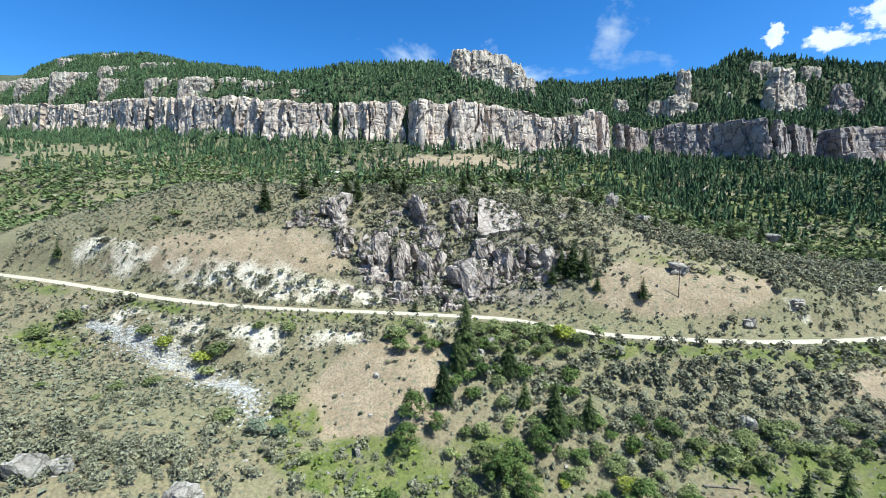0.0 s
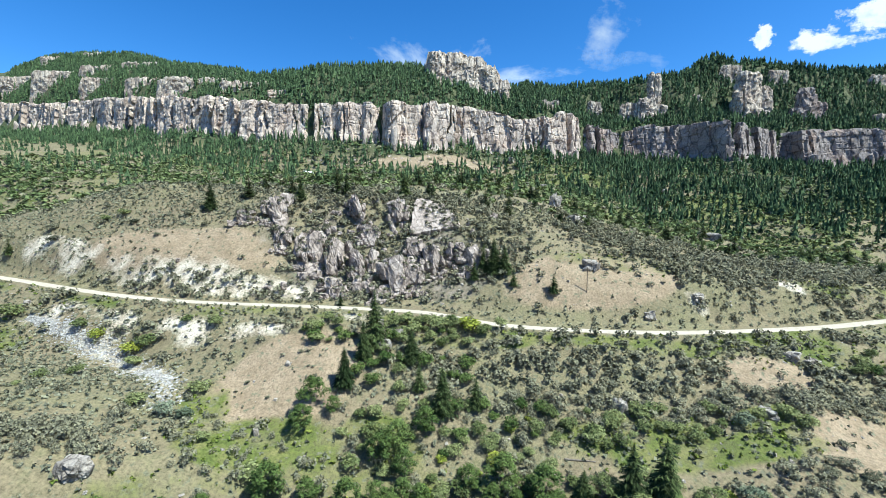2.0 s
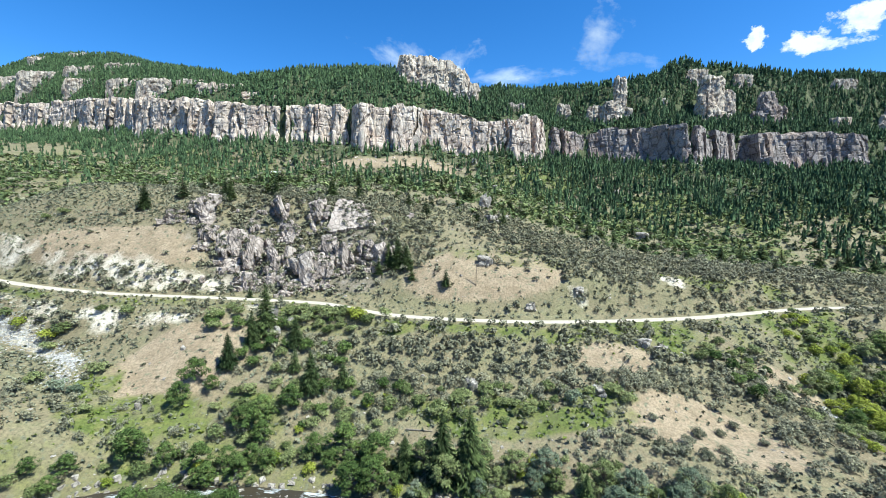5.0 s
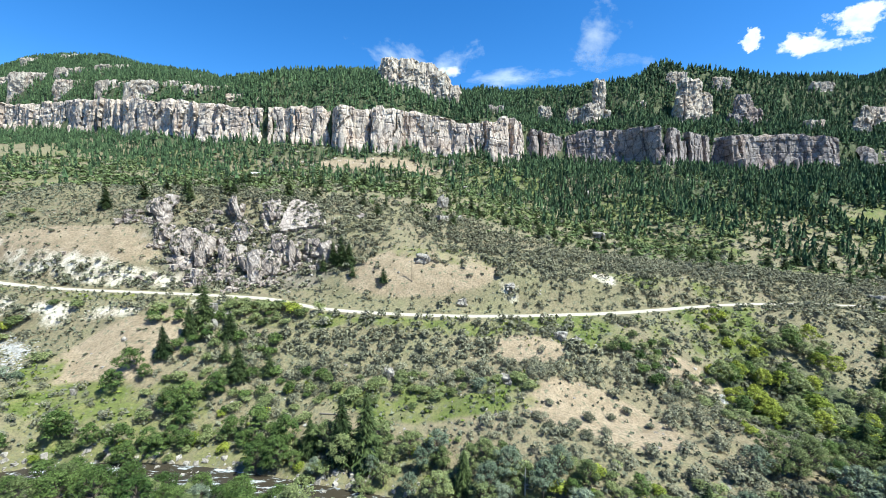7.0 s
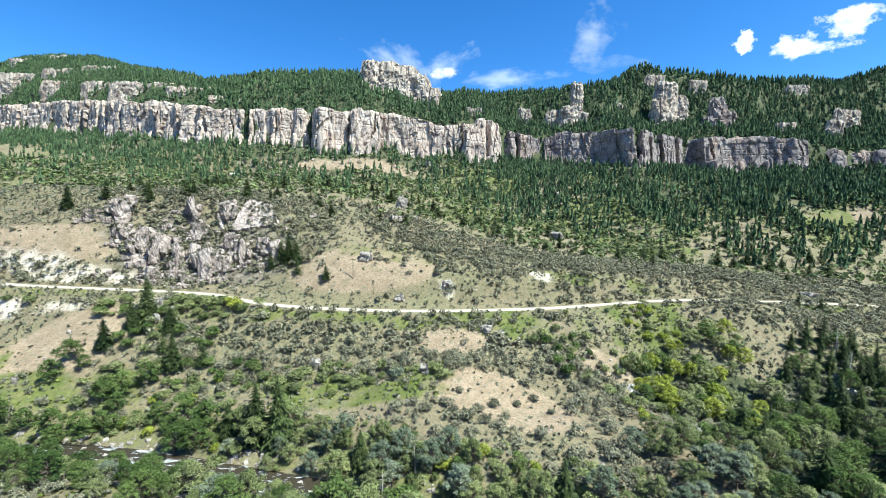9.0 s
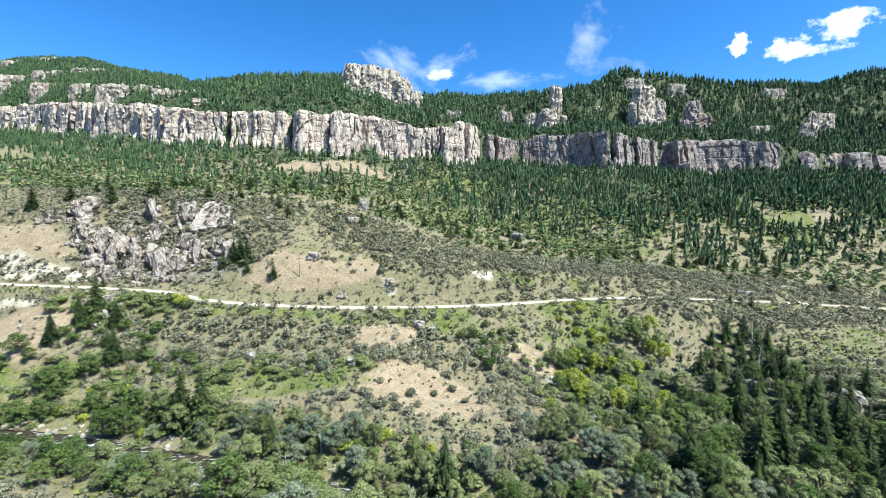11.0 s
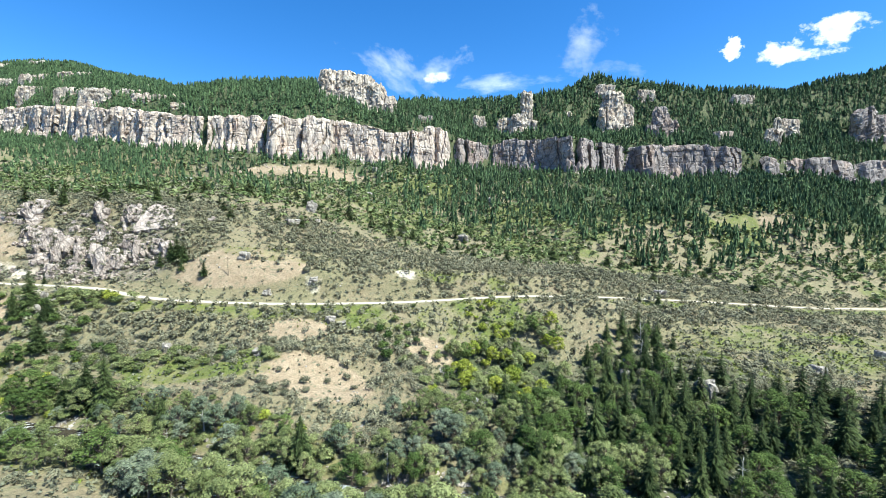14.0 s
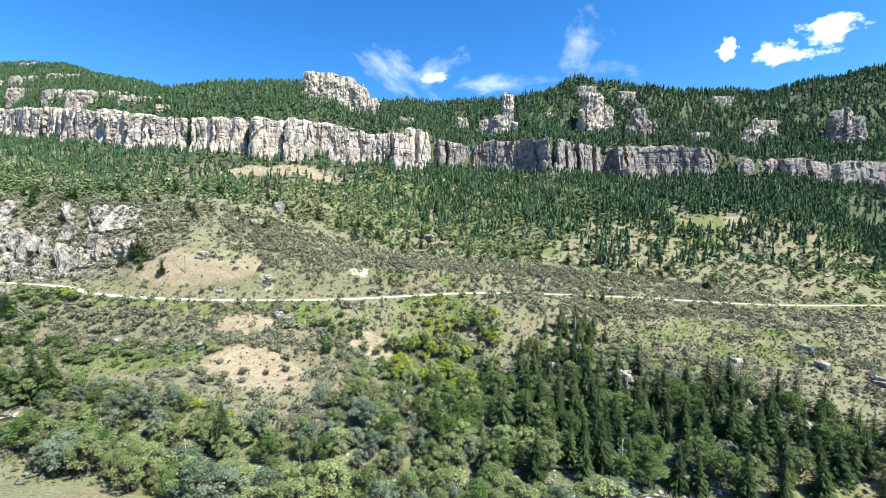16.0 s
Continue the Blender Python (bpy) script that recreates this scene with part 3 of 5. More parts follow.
def rough_block(seed, n=8, chips=20):
    """A fractured block within about -1..1: a box whose sides are broken into tilted planes."""
    r = np.random.default_rng(seed)
    g = np.linspace(-1, 1, n)
    U, W = np.meshgrid(g, g, indexing="ij")
    V, F = [], []
    for ax in range(3):
        for sg in (-1, 1):
            P = np.zeros((n, n, 3))
            P[..., ax], P[..., (ax + 1) % 3], P[..., (ax + 2) % 3] = sg, U, W
            f = grid_faces(n, n) + n * n * (2 * ax + (sg > 0))
            V.append(P.reshape(-1, 3))
            F.append(f if sg > 0 else f[:, ::-1])
    P, F = np.concatenate(V), np.concatenate(F)
    P = P / (np.abs(P) ** 7).sum(1)[:, None] ** (1 / 7)
    c = r.uniform(-1.1, 1.1, (chips, 3))
    d = ((P[:, None] - c[None]) ** 2).sum(2)
    k = d.argmin(1)
    tilt = r.normal(0, 0.2, (chips, 3))
    amount = r.uniform(-0.2, 0.08, chips)[k] + ((P - c[k]) * tilt[k]).sum(1)
    key, first, back = np.unique((P * 1000).round().astype(np.int64), axis=0, return_index=True, return_inverse=True)
    return (P * (1 + amount)[:, None] * 0.9)[first], back.reshape(-1)[F]


def cut_block(seed, n=10, cuts=18):
    """An angular block within -1..1: a box hewn by slanting planes, with small chips."""
    r = np.random.default_rng(seed)
    P, F = rough_block(seed, n, 70)
    P = P / np.abs(P).max(1)[:, None] * (0.96 + 0.25 * (np.abs(P).max(1)[:, None] - 0.9))
    for _ in range(cuts):
        q = r.normal(size=3) * (1, 1, 0.75)
        q /= np.linalg.norm(q)
        t = P @ q
        P = P - np.maximum(t - r.uniform(0.62, 0.92) * t.max(), 0)[:, None] * q
    return P * r.uniform(0.93, 1.07, (len(P), 1)) / np.abs(P).max(0), F


HEWN = [cut_block(970 + k) for k in range(14)]
ROUGH = [rough_block(900 + k) for k in range(16)]
CHUNKS = [hull_chunk(50 + k) for k in range(30)]


def stone(c, half, seed, turn=0.0, tip=0.0, kinds=None):
    """One angular stone: its middle, half-sizes, turn about the upright and tip."""
    kinds = kinds or CHUNKS
    v, t = kinds[seed % len(kinds)]
    m = np.array(Euler((radians(tip), radians(tip * 0.6), radians(turn))).to_matrix())
    return (v * half) @ m.T + c, t


def joined(stones):
    V, T, n = [], [], 0
    for v, t in stones:
        V.append(v)
        T.append(t + n)
        n += len(v)
    return np.concatenate(V), np.concatenate(T)


# headlands and gaps of the long cliff: x, half-width, how far it stands out
HEADS = [(-22, 7, 8.0), (-34, 4, -3.0), (-103, 3.5, -9.0), (-185, 5, 3.5), (-160, 3, -4.0), (-45, 5, 3.0), (20, 10, 3.0), (60, 20, 5.0), (132, 20, 6.0),
         (160, 6, -6.0), (225, 14, 4.0), (281, 3.0, -9.0), (345, 6, -6.0), (395, 14, 4.0), (440, 10, 5.0), (462, 4, -6.0),
         (480, 8, -5.0), (560, 26, 4.0), (600, 6, -6.0)]


def cliff(name, x0, x1, label, rows=44, step=0.9, seed=11, thick=1.0, mat=CLIFF):
    """A stretch of the long rock wall: a jointed face and the rim behind it."""
    x = np.arange(x0, x1, step)
    top = cliff_top(x) + 3.6 * (dice(cells(x, 21, seed)[0], 1, 4) - 0.6) + 1.6 * (dice(cells(x, 4.5, seed + 1)[0], 1, 4) - 0.5) + 1.2 * fbm(x / 9, x * 0, 3, 41)
    low = cliff_base(x) - 9
    fall = np.minimum(1, smooth(0, 5, x - x0) + 0.15) * np.minimum(1, smooth(0, 5, x1 - x) + 0.15)
    top = low + (top - low) * (0.75 + 0.25 * fall)
    head = sum(out * np.exp(-((x - hx) / hw) ** 4) for hx, hw, out in HEADS)
    t = np.linspace(0, 1, rows)
    X = np.repeat(x[:, None], rows, 1)
    Z = low[:, None] + (top - low)[:, None] * t
    face = 9.0 * facets(X, Z, 36, 150, seed, 2.0, 0.1) + 3.0 * facets(X, Z, 12, 34, seed + 10, 1.7, 0.3) + 1.3 * facets(X, Z, 4.0, 9.0, seed + 20, 1.7, 0.5)
    out = (head + 3.0 * fbm(x / 40, x * 0, 2, 7))[:, None] + face
    bed = Z / 5.5 + 0.8 * vnoise(X / 45, Z / 30, 85)
    bi, bf = np.floor(bed), bed - np.floor(bed)
    pi_, pf = cells(X + 2.0 * vnoise(Z / 9, X / 40, 86), 19, seed + 33)
    out = out + 1.4 * (dice(pi_, bi, seed + 34) - 0.5) * smooth(0.6, 0.9, t)[None, :] - 0.5 * (bf < 0.14) * (dice(pi_, bi, seed + 35) > 0.45)
    ledge = np.exp(-(vnoise(X / 60, Z / 7, 75) / 0.10) ** 2) * smooth(-0.1, 0.4, vnoise(X / 30, Z / 9, 78))
    ci, cf = cells(X + 3.0 * vnoise(Z / 13, X / 40, 81), 30, seed + 30)
    cleft = np.maximum(0, 1 - (1 - np.abs(cf)) * 15 / (1.2 + 2.6 * dice(ci, 8, seed))) * (dice(ci, 5, seed) > 0.35) * (0.5 + 0.5 * dice(ci, 6, seed))
    ci, cf = cells(X + 1.2 * vnoise(Z / 6, X / 30, 82), 11, seed + 31)
    seam = np.maximum(0, 1 - (1 - np.abs(cf)) * 5.5 / 1.0) * (dice(ci, np.floor(Z / 15 + 9 * dice(ci, 1, 3)), seed) > 0.58)
    out = out - 10.0 * cleft - 2.6 * seam - 0.9 * ledge + 0.2 * fbm(X / 2.2, Z / 4, 2, 51)
    out = out + 6.5 * (1 - t) + 4.5 * (1 - smooth(0.0, 0.45, t)) * (0.5 + 0.8 * vnoise(X / 14, X * 0, 8)) - 0.8 * smooth(0.93, 1.0, t)
    Yf = cliff_y(x)[:, None] + 0.2 - np.maximum(out, -11)
    rim = np.array([2.0, 5.0, 9.0, 14.0])
    Yr = np.maximum(Yf[:, -1:] + rim, cliff_y(x)[:, None] + rim * 0.9)
    Zr = top[:, None] + np.array([0.5, 0.6, 0.0, -4.0]) + 0.4 * vnoise(X[:, :4] / 3, Yr / 3, 9)
    V = np.stack([np.concatenate([X, X[:, :4]], 1), np.concatenate([Yf, Yr], 1), np.concatenate([Z, Zr], 1)], 2)
    V[:, :rows, 0] += 0.5 * vnoise(X / 2.5, Z / 3, 61)
    r = random.Random(seed + int(x0))
    stones, u = [], x0 + 2.0
    while u < x1 - 1.5:
        w = r.uniform(2.5, 8.0) * thick
        k = min(len(x) - 1, int((u + w / 2 - x0) / step))
        b, hh = low[k] + 2, top[k] - low[k] - 1
        base = cliff_y(x[k]) - np.median(out[k]) + r.uniform(-2.6, 0.6)
        if r.random() < 0.45:
            hb = hh * r.uniform(0.12, 0.4)
            stones.append(stone((u + r.uniform(0, w), base - r.uniform(0.5, 3.0), b + hb * 0.4), (r.uniform(1.5, 4.5), 2.6, hb * 0.75), r.randrange(999), r.uniform(-45, 45), r.uniform(-8, 8)))
        u += w * r.uniform(0.8, 1.05)
    sv, st = joined(stones)
    n = V.shape[0] * V.shape[1]
    me = mesh_of(name, np.concatenate([V.reshape(-1, 3), sv]), [grid_faces(len(x), rows + 4), st + n], mat)
    return tagged(new(name, me), label, "cliff")


cliff("rock_cliff", -900, -102.6, "long banded cream and grey sandstone cliff above pines", 30, 1.6, 11, 1.4)
cliff("rock_cliff", -101.5, 158, "sheer pinkish sandstone cliff with pillars and dark clefts")
# the eastern stretches take the copy with shade in its colour
cliff("rock_cliff", 162, 279, "lower sandstone cliff with rounded buttresses, coloured as in shade", mat=SHADECLIFF)
cliff("rock_cliff", 282.5, 462, "broken pink sandstone cliff among pines, coloured as in shade", mat=SHADECLIFF)
cliff("rock_cliff", 484, 800, "low broken cliff band in pine forest, coloured as in shade", 20, 2.2, mat=SHADECLIFF)


def rock_mass(cx, cy, z0, z1, rx, ry, seed, size=5.0, taper=0.35):
    """A jointed rock mass with stepped, planar sides and a broken top: verts, quads."""
    around = int(min(68, max(36, 2 * np.pi * max(rx, ry) / (size * 0.36))))
    ring = np.linspace(0, 6.28, 13)
    z0 = min(z0, float(height(cx + 1.25 * rx * np.cos(ring), cy + 1.25 * ry * np.sin(ring)).min()) - 2)
    tall = z1 - z0
    a = np.linspace(0, 2 * np.pi, around + 1)[:-1]
    rows, cap = max(10, min(34, int(tall / (size * 0.26)))), 9
    t = np.concatenate([np.linspace(0, 1, rows), np.ones(cap)])
    q = np.concatenate([np.ones(rows), np.linspace(1, 0, cap + 1)[1:]])
    A, T = np.meshgrid(a, t, indexing="ij")
    Q = np.repeat(q[None], around, 0)
    S = A * 0.5 * (rx + ry) + 37.0 * seed
    Zl = T * tall
    rim = 1 - taper * (0.1 + 0.5 * dice(cells(S, size * 2.2, seed)[0], 1, seed))
    step = np.floor((T + 0.12 * dice(cells(S, size * 1.7, seed + 2)[0], 3, seed)) * 4.0) / 4.0
    out = (1.10 - 0.22 * T - 0.30 * taper * step) * (1 + 0.12 * vnoise(S / (size * 3), Zl / (size * 4), seed))
    rel = 1.5 * facets(S, Zl, size * 1.5, size * 1.7, seed, 2.0, 0.8) + 1.0 * facets(S, Zl, size * 0.7, size * 0.6, seed + 5, 1.8, 1.2)
    ci, cf = cells(S, size * 1.3, seed + 8)
    rel = rel - 1.6 * np.maximum(0, 1 - (1 - np.abs(cf)) * 3.2) * (dice(ci, 2, seed) > 0.35)
    rel = rel * size * 0.27
    X = cx + (rx * out + rel) * np.cos(A) * Q
    Y = cy + (ry * out + rel) * np.sin(A) * Q
    crown = rim + (1 - rim) * smooth(0.0, 0.25, 1 - Q)
    lumps = 0.55 * size * (facets(X, Y, size * 0.9, size * 0.9, seed + 9, 0.6) + 0.5 * facets(X, Y, size * 0.4, size * 0.4, seed + 10, 0.8))
    Z = z0 + tall * T * crown + lumps * (T > 0.55)
    V = np.stack([X, Y, Z], 2).reshape(-1, 3)
    i, j = np.meshgrid(np.arange(around), np.arange(len(t) - 1), indexing="ij")
    n, i2 = len(t), (i + 1) % around
    F = np.stack([(i * n + j).ravel(), (i2 * n + j).ravel(), (i2 * n + j + 1).ravel(), (i * n + j + 1).ravel()], 1)
    return V, F


def masses(name, table, mat, label, category, size=6.0, taper=0.35):
    """One thing out of several rock masses that have grown together."""
    v, t = joined([rock_mass(*row, size, taper) for row in table])
    return tagged(new(name, mesh_of(name, v, t, mat)), label, category)


# the butte on the skyline: x, y, foot, top, half-lengths, seed
masses("butte", [(19, 447, 172, 226, 16, 15, 1), (36, 449, 172, 225, 20, 16, 2), (56, 448, 166, 221, 18, 15, 3), (73, 446, 160, 211, 15, 13, 4), (88, 444, 155, 197, 11, 11, 5)],
       BUTTE, "cream limestone butte of stacked blocks on the skyline", "butte", 4.6, 0.4)
masses("rock_tower", [(247, 441, 150, 204, 7, 7, 11), (239, 438, 150, 178, 12, 7, 12), (256, 438, 148, 172, 5, 6, 13)], BUTTE, "slender pale rock tower above a wooded slope", "rock tower", 4.2, 0.12)
masses("rock_tower", [(350, 446, 152, 207, 15, 10, 21), (340, 441, 150, 188, 8, 8, 22), (366, 444, 152, 192, 9, 8, 23)], BUTTE, "blocky cream rock tower with flat top among pines", "rock tower", 5.5, 0.15)
# these two towers use the shade-darkened sandstone as well
masses("rock_tower", [(398, 428, 148, 187, 11, 9, 31), (410, 426, 140, 172, 10, 8, 32), (388, 426, 140, 166, 8, 7, 33), (426, 425, 135, 160, 8, 7, 34)], SHADECLIFF, "stepped rock tower among pines, coloured as in shade", "rock tower", 5.0, 0.3)
masses("rock_tower", [(650, 440, 140, 192, 16, 10, 41), (668, 440, 140, 184, 14, 9, 42)], SHADECLIFF, "broken rock tower on a forest slope, coloured as in shade", "rock tower", 6.0, 0.3)
for k, (x, y, z, r, h) in enumerate(LEDGES_WEST + LEDGES_EAST):
    v, t = joined([rock_mass(x + r * 0.6 * q, y + r * 0.12 + abs(q), z - 4, z + h * (1.0 - 0.25 * abs(q)), r * 0.8, max(3.0, r * 0.2), 60 + 3 * k + q, min(5.0, max(3.2, h * 0.5)), 0.25) for q in (-1, 1)])
    tagged(new("rock_ledge", mesh_of("rock_ledge", v, t, BUTTE)), "cream rock ledge standing out of a pine slope", "rock ledge", "ledges on the upper slopes")


# the crag above the road: x, y, foot, half-width, height of each block
CRAG_LEFT = [(-34.5, 131.0, 56.6, 3.4, 9.0), (-30.7, 125.5, 48.8, 2.3, 7.0), (-22.9, 122.2, 44.3, 1.9, 9.3), (-18.8, 120.2, 42.2, 4.2, 11.7), (-12.5, 118.2, 39.7, 2.2, 12.3), (-7.8, 133.8, 54.9, 2.0, 10.4), (-2.7, 130.9, 50.3, 3.6, 5.8), (-5.3, 118.3, 38.9, 2.5, 9.7), (-11.8, 114.9, 35.6, 3.2, 4.8), (-45.0, 131.5, 57.0, 3.0, 4.0), (-9.0, 124.7, 44.1, 1.7, 6.9)]
CRAG_RIGHT = [(6.4, 133.8, 55.4, 3.4, 9.2), (12.0, 124.2, 44.9, 2.9, 7.2), (18.5, 118.9, 41.2, 3.0, 8.8), (31.0, 118.8, 42.2, 4.5, 7.9), (7.3, 114.6, 36.6, 4.8, 10.1), (1.6, 111.8, 33.8, 1.7, 4.0), (12.4, 115.4, 37.3, 3.2, 7.4), (-0.4, 121.4, 41.3, 2.1, 6.8), (24.8, 122.2, 44.4, 1.6, 5.9)]
crag = tagged(new("rock_outcrop"), "fractured pinkish grey rock outcrop with shrubs above the road", "rock outcrop")
crag.location = (0, 122, ground(0, 122))


def crag_face():
    """The crag's broken face: rock that stands out of the slope in steps."""
    u, v = np.meshgrid(np.arange(-58, 46, 0.45), np.arange(109.5, 154, 0.4), indexing="ij")
    base = height(u, v, False)
    bare = np.zeros_like(u)
    for x, y, z, r, h in CRAG_LEFT + CRAG_RIGHT:
        bare = np.maximum(bare, 1 - smooth(0.5, 1.25, np.hypot((u - x) / (r * 1.15), (v - y - 0.42 * h) / max(2.5, 0.5 * h))))
    bare = bare * (0.9 + 0.5 * fbm(u / 5, v / 5, 2, 141))
    up = v + base
    rock = 0.4 + 2.2 * facets(u, up, 7.0, 11, 131, 1.2, 0.7) + 0.8 * facets(u, up, 2.4, 4.2, 132, 1.3, 0.9) + 0.35 * facets(u, up, 1.2, 1.9, 133, 1.4, 1.0)
    split = np.exp(-(vnoise(u / 4.5 + 0.3 * vnoise(u / 5, up / 4, 135), up / 16, 134) / 0.06) ** 2)
    slab = (u > 10.6 + 0.1 * (v - 132)) & (u < 27.0 - 0.25 * (v - 137) + 0.8 * vnoise(u, v / 3, 137)) & (v > 131.0 + 0.12 * (u - 10)) & (v < 146.0 - 0.1 * (u - 17) ** 2 * (u > 17))
    rock = np.where(slab, 2.2 - 0.12 * (u - 10.5) + 0.35 * facets(u, up, 3.4, 5.0, 138, 0.9), rock)
    bare = np.where(slab, 1.0, bare)
    gap = (np.abs(u - 10.0 - 0.1 * (v - 132)) < 0.7) & (v > 129) & (v < 146)
    rock = np.where(gap, -0.8, rock)
    out = smooth(0.12, 0.55, bare) * np.maximum(rock + 0.5 * bare - 1.8 * split * ~slab, -0.6) - 0.9 * (1 - smooth(0.1, 0.3, bare)) - 0.25
    V = np.stack([u + 0.08 * out * vnoise(u / 3, up / 3, 136), v - 0.72 * out, base + 0.69 * out], 2)
    return V.reshape(-1, 3), grid_faces(u.shape[0], u.shape[1])


def crag_block(x, y, z, half, turn, lean, seed):
    """One jointed block of the crag, its flat side outwards."""
    v, t = ROUGH[seed % len(ROUGH)]
    m = np.array(Euler((radians(lean), 0, radians(turn)), "XYZ").to_matrix())
    v = (v * half) @ m.T + np.array((x, y, z)) - np.array(crag.location)
    part("rock_block", mesh_of("rock_block", v, t, CRAG), crag)


ledge_spots = []
fv, ff = crag_face()
part("rock_face", mesh_of("rock_face", fv - np.array(crag.location), ff, CRAG), crag)
for k, (x, y, z, r, h) in enumerate(CRAG_LEFT + CRAG_RIGHT):
    d = [rng0.random() for _ in range(4)]
    if r < 6:
        for c in range(4 + int(r * 2.2)):
            f = 1.0 if c == 0 else rng0.uniform(0.35, 0.8)
            up = 0.0 if c == 0 else rng0.uniform(0, 0.6)
            xc = x if c == 0 else x + rng0.uniform(-1, 1) * r
            half = (max(0.9, r * (0.68 if c == 0 else 0.5 * f)), 1.4 + 0.16 * h * f, h * (0.54 if c == 0 else 0.34 * f))
            sv, sf = stone((xc, y + 0.60 * h * (up + 0.5 * f) + 0.9, z + h * (up * 0.9 + 0.46 * f)), half, rng0.randrange(999), rng0.uniform(-45, 45), rng0.uniform(-26, 4), HEWN)
            part("rock_block", mesh_of("rock_block", sv - np.array(crag.location), sf, CRAG), crag)
            ledge_spots.append(sv[np.argsort(sv[:, 2])[-len(sv) // 3:]][::9])
    u = -r * 0.9
    while u < r * 1.3:
        w = rng0.uniform(0.6, 1.5)
        hb = w * rng0.uniform(0.8, 1.9)
        xb, yb = x + u, y - rng0.uniform(0.0, 1.6)
        crag_block(xb, yb + 0.25 * hb, ground(xb, yb) + 0.40 * hb, (w, rng0.uniform(0.8, 1.5), hb * 0.62), rng0.uniform(-35, 35), rng0.uniform(-22, 6), rng0.randrange(99))
        u += w * rng0.uniform(1.3, 2.6)
for k in range(60):
    x, y = rng0.gauss(-2, 20), rng0.uniform(113, 146)
    if abs(y - road_y(x)) > 5:
        z, r = ground(x, y), rng0.uniform(0.5, 1.3)
        crag_block(x, y - 0.3, z + 0.25 * r, (r, r * 0.8, r * rng0.uniform(0.7, 1.3)), rng0.uniform(0, 180), rng0.uniform(-25, 25), k)


# boulders: x, y, half-width, height
BOULDERS = [(5, 95, 1.5, 2.6), (10, 92, 1.3, 2.2), (8, 89, 1.1, 2.2), (-55, 52, 2.2, 3.2), (-52, 54, 1.4, 2.0), (-36, 54, 2.4, 2.2), (94, 109, 1.6, 1.4), (78, 104, 1.5, 1.6), (-14, 85, 0.7, 0.7),
            (-15, 70, 0.7, 1.6), (-97, 111, 1.0, 0.8), (65.4, 114.8, 2.3, 2.3), (58, 76.5, 1.7, 2.4), (105, 89, 1.7, 1.8), (109, 88, 1.6, 1.2), (87, 73, 1.7, 1.5), (216.5, 60, 2.7, 3.6)]
BOULDERS_FAR = [(289, 79, 2.4, 2.6), (284, 67, 2.0, 2.2), (256, 68, 2.2, 2.2), (255, 49, 1.2, 2.4), (244, 49, 2.3, 2.0), (295, 59, 2.3, 2.6), (202, 76, 1.8, 2.2), (199, 70, 2.0, 2.6), (72, 152, 3.6, 2.4),
                (73, 181, 3.0, 5.5), (158, 199, 3.6, 3.6), (80, 165, 2.0, 1.6), (91, 273, 2.4, 3.2), (188, 304, 3.6, 3.2), (83, 359, 3.0, 4.0), (242, 131, 2.3, 2.6)]
RIDGE_ROCKS = [(258, 31, 3.4, 3.2), (255, 34.5, 2.6, 2.8), (252, 38, 2.3, 2.4), (249, 42, 2.0, 2.0)]


def boulder(x, y, r, h, seed, label):
    z = ground(x, y)
    d = [dice(seed, k, 5) for k in range(6)]
    v, t = stone((0, 0, h * 0.30), (r, r * (0.62 + 0.25 * d[1]), h * 0.75), seed, 360 * d[2], 8 * d[3], ROUGH)
    if r > 1.5:
        v, t = joined([(v, t), stone((r * (d[4] - 0.5), r * (d[5] - 0.6), h * 0.12), (r * 0.62, r * 0.55, h * 0.62), seed + 7, 200 * d[3], 10, ROUGH)])
    ob = new("boulder", mesh_of("boulder", v, t, STONE))
    ob.location = (x, y, z)
    return tagged(ob, label, "boulder")


for k, (x, y, r, h) in enumerate(BOULDERS + BOULDERS_FAR + RIDGE_ROCKS):
    boulder(x, y, r, h, 300 + k, "large weathered pale boulder on the hillside" if r > 2 else "small pale boulder lying in dry grass")


def rubble(name, x, y, size, mat, label, seed, flat_=0.6, lift=0.0):
    """Loose stones as one field: little uneven lumps."""
    r = np.random.default_rng(seed)
    T = []
    for k in range(6):
        v = np.array([(-1, -.7, 0), (.8, -.9, 0), (1, .8, 0), (-.8, .9, 0), (-.6, -.5, .9), (.6, -.6, .8), (.5, .6, 1), (-.5, .5, .8)], float) * 0.5
        v += r.normal(0, 0.09, v.shape)
        T.append((v, np.array([(0, 1, 5, 4), (1, 2, 6, 5), (2, 3, 7, 6), (3, 0, 4, 7), (4, 5, 6, 7)])))
    n = len(x)
    me = scatter_mesh(name, T, r.integers(0, 6, n), np.stack([x, y, height(x, y) - 0.15 * size + lift], 1), r.random(n) * 6.3, size, size * flat_ * (0.6 + 0.8 * r.random(n)), r.random(n), mat)
    return tagged(new(name, me), label, "stones", kind="stuff")


rs = np.random.default_rng(77)
sx = -92 + 57 * rs.random(4200)
sw = (0.9 + 2.6 * smooth(-92, -70, sx)) * rs.normal(0, 0.46, len(sx))
tl = np.gradient(scree_y(np.linspace(-92, -35, 200)), 57 / 199)
sl = np.interp(sx, np.linspace(-92, -35, 200), tl)
rubble("scree", sx - sl / np.hypot(1, sl) * sw, scree_y(sx) + sw / np.hypot(1, sl), 0.22 + 0.62 * rs.random(len(sx)) ** 2, SCREE, "run of white broken limestone rubble", 78)
tx, ty = -100 + 560 * rs.random(900), rs.random(900)
ty = cliff_y(tx) - 6 - 60 * ty ** 1.6
rubble("talus", tx, ty, 0.8 + 3.0 * rs.random(900) ** 3, CLIFF, "pale talus blocks below the cliff", 79)
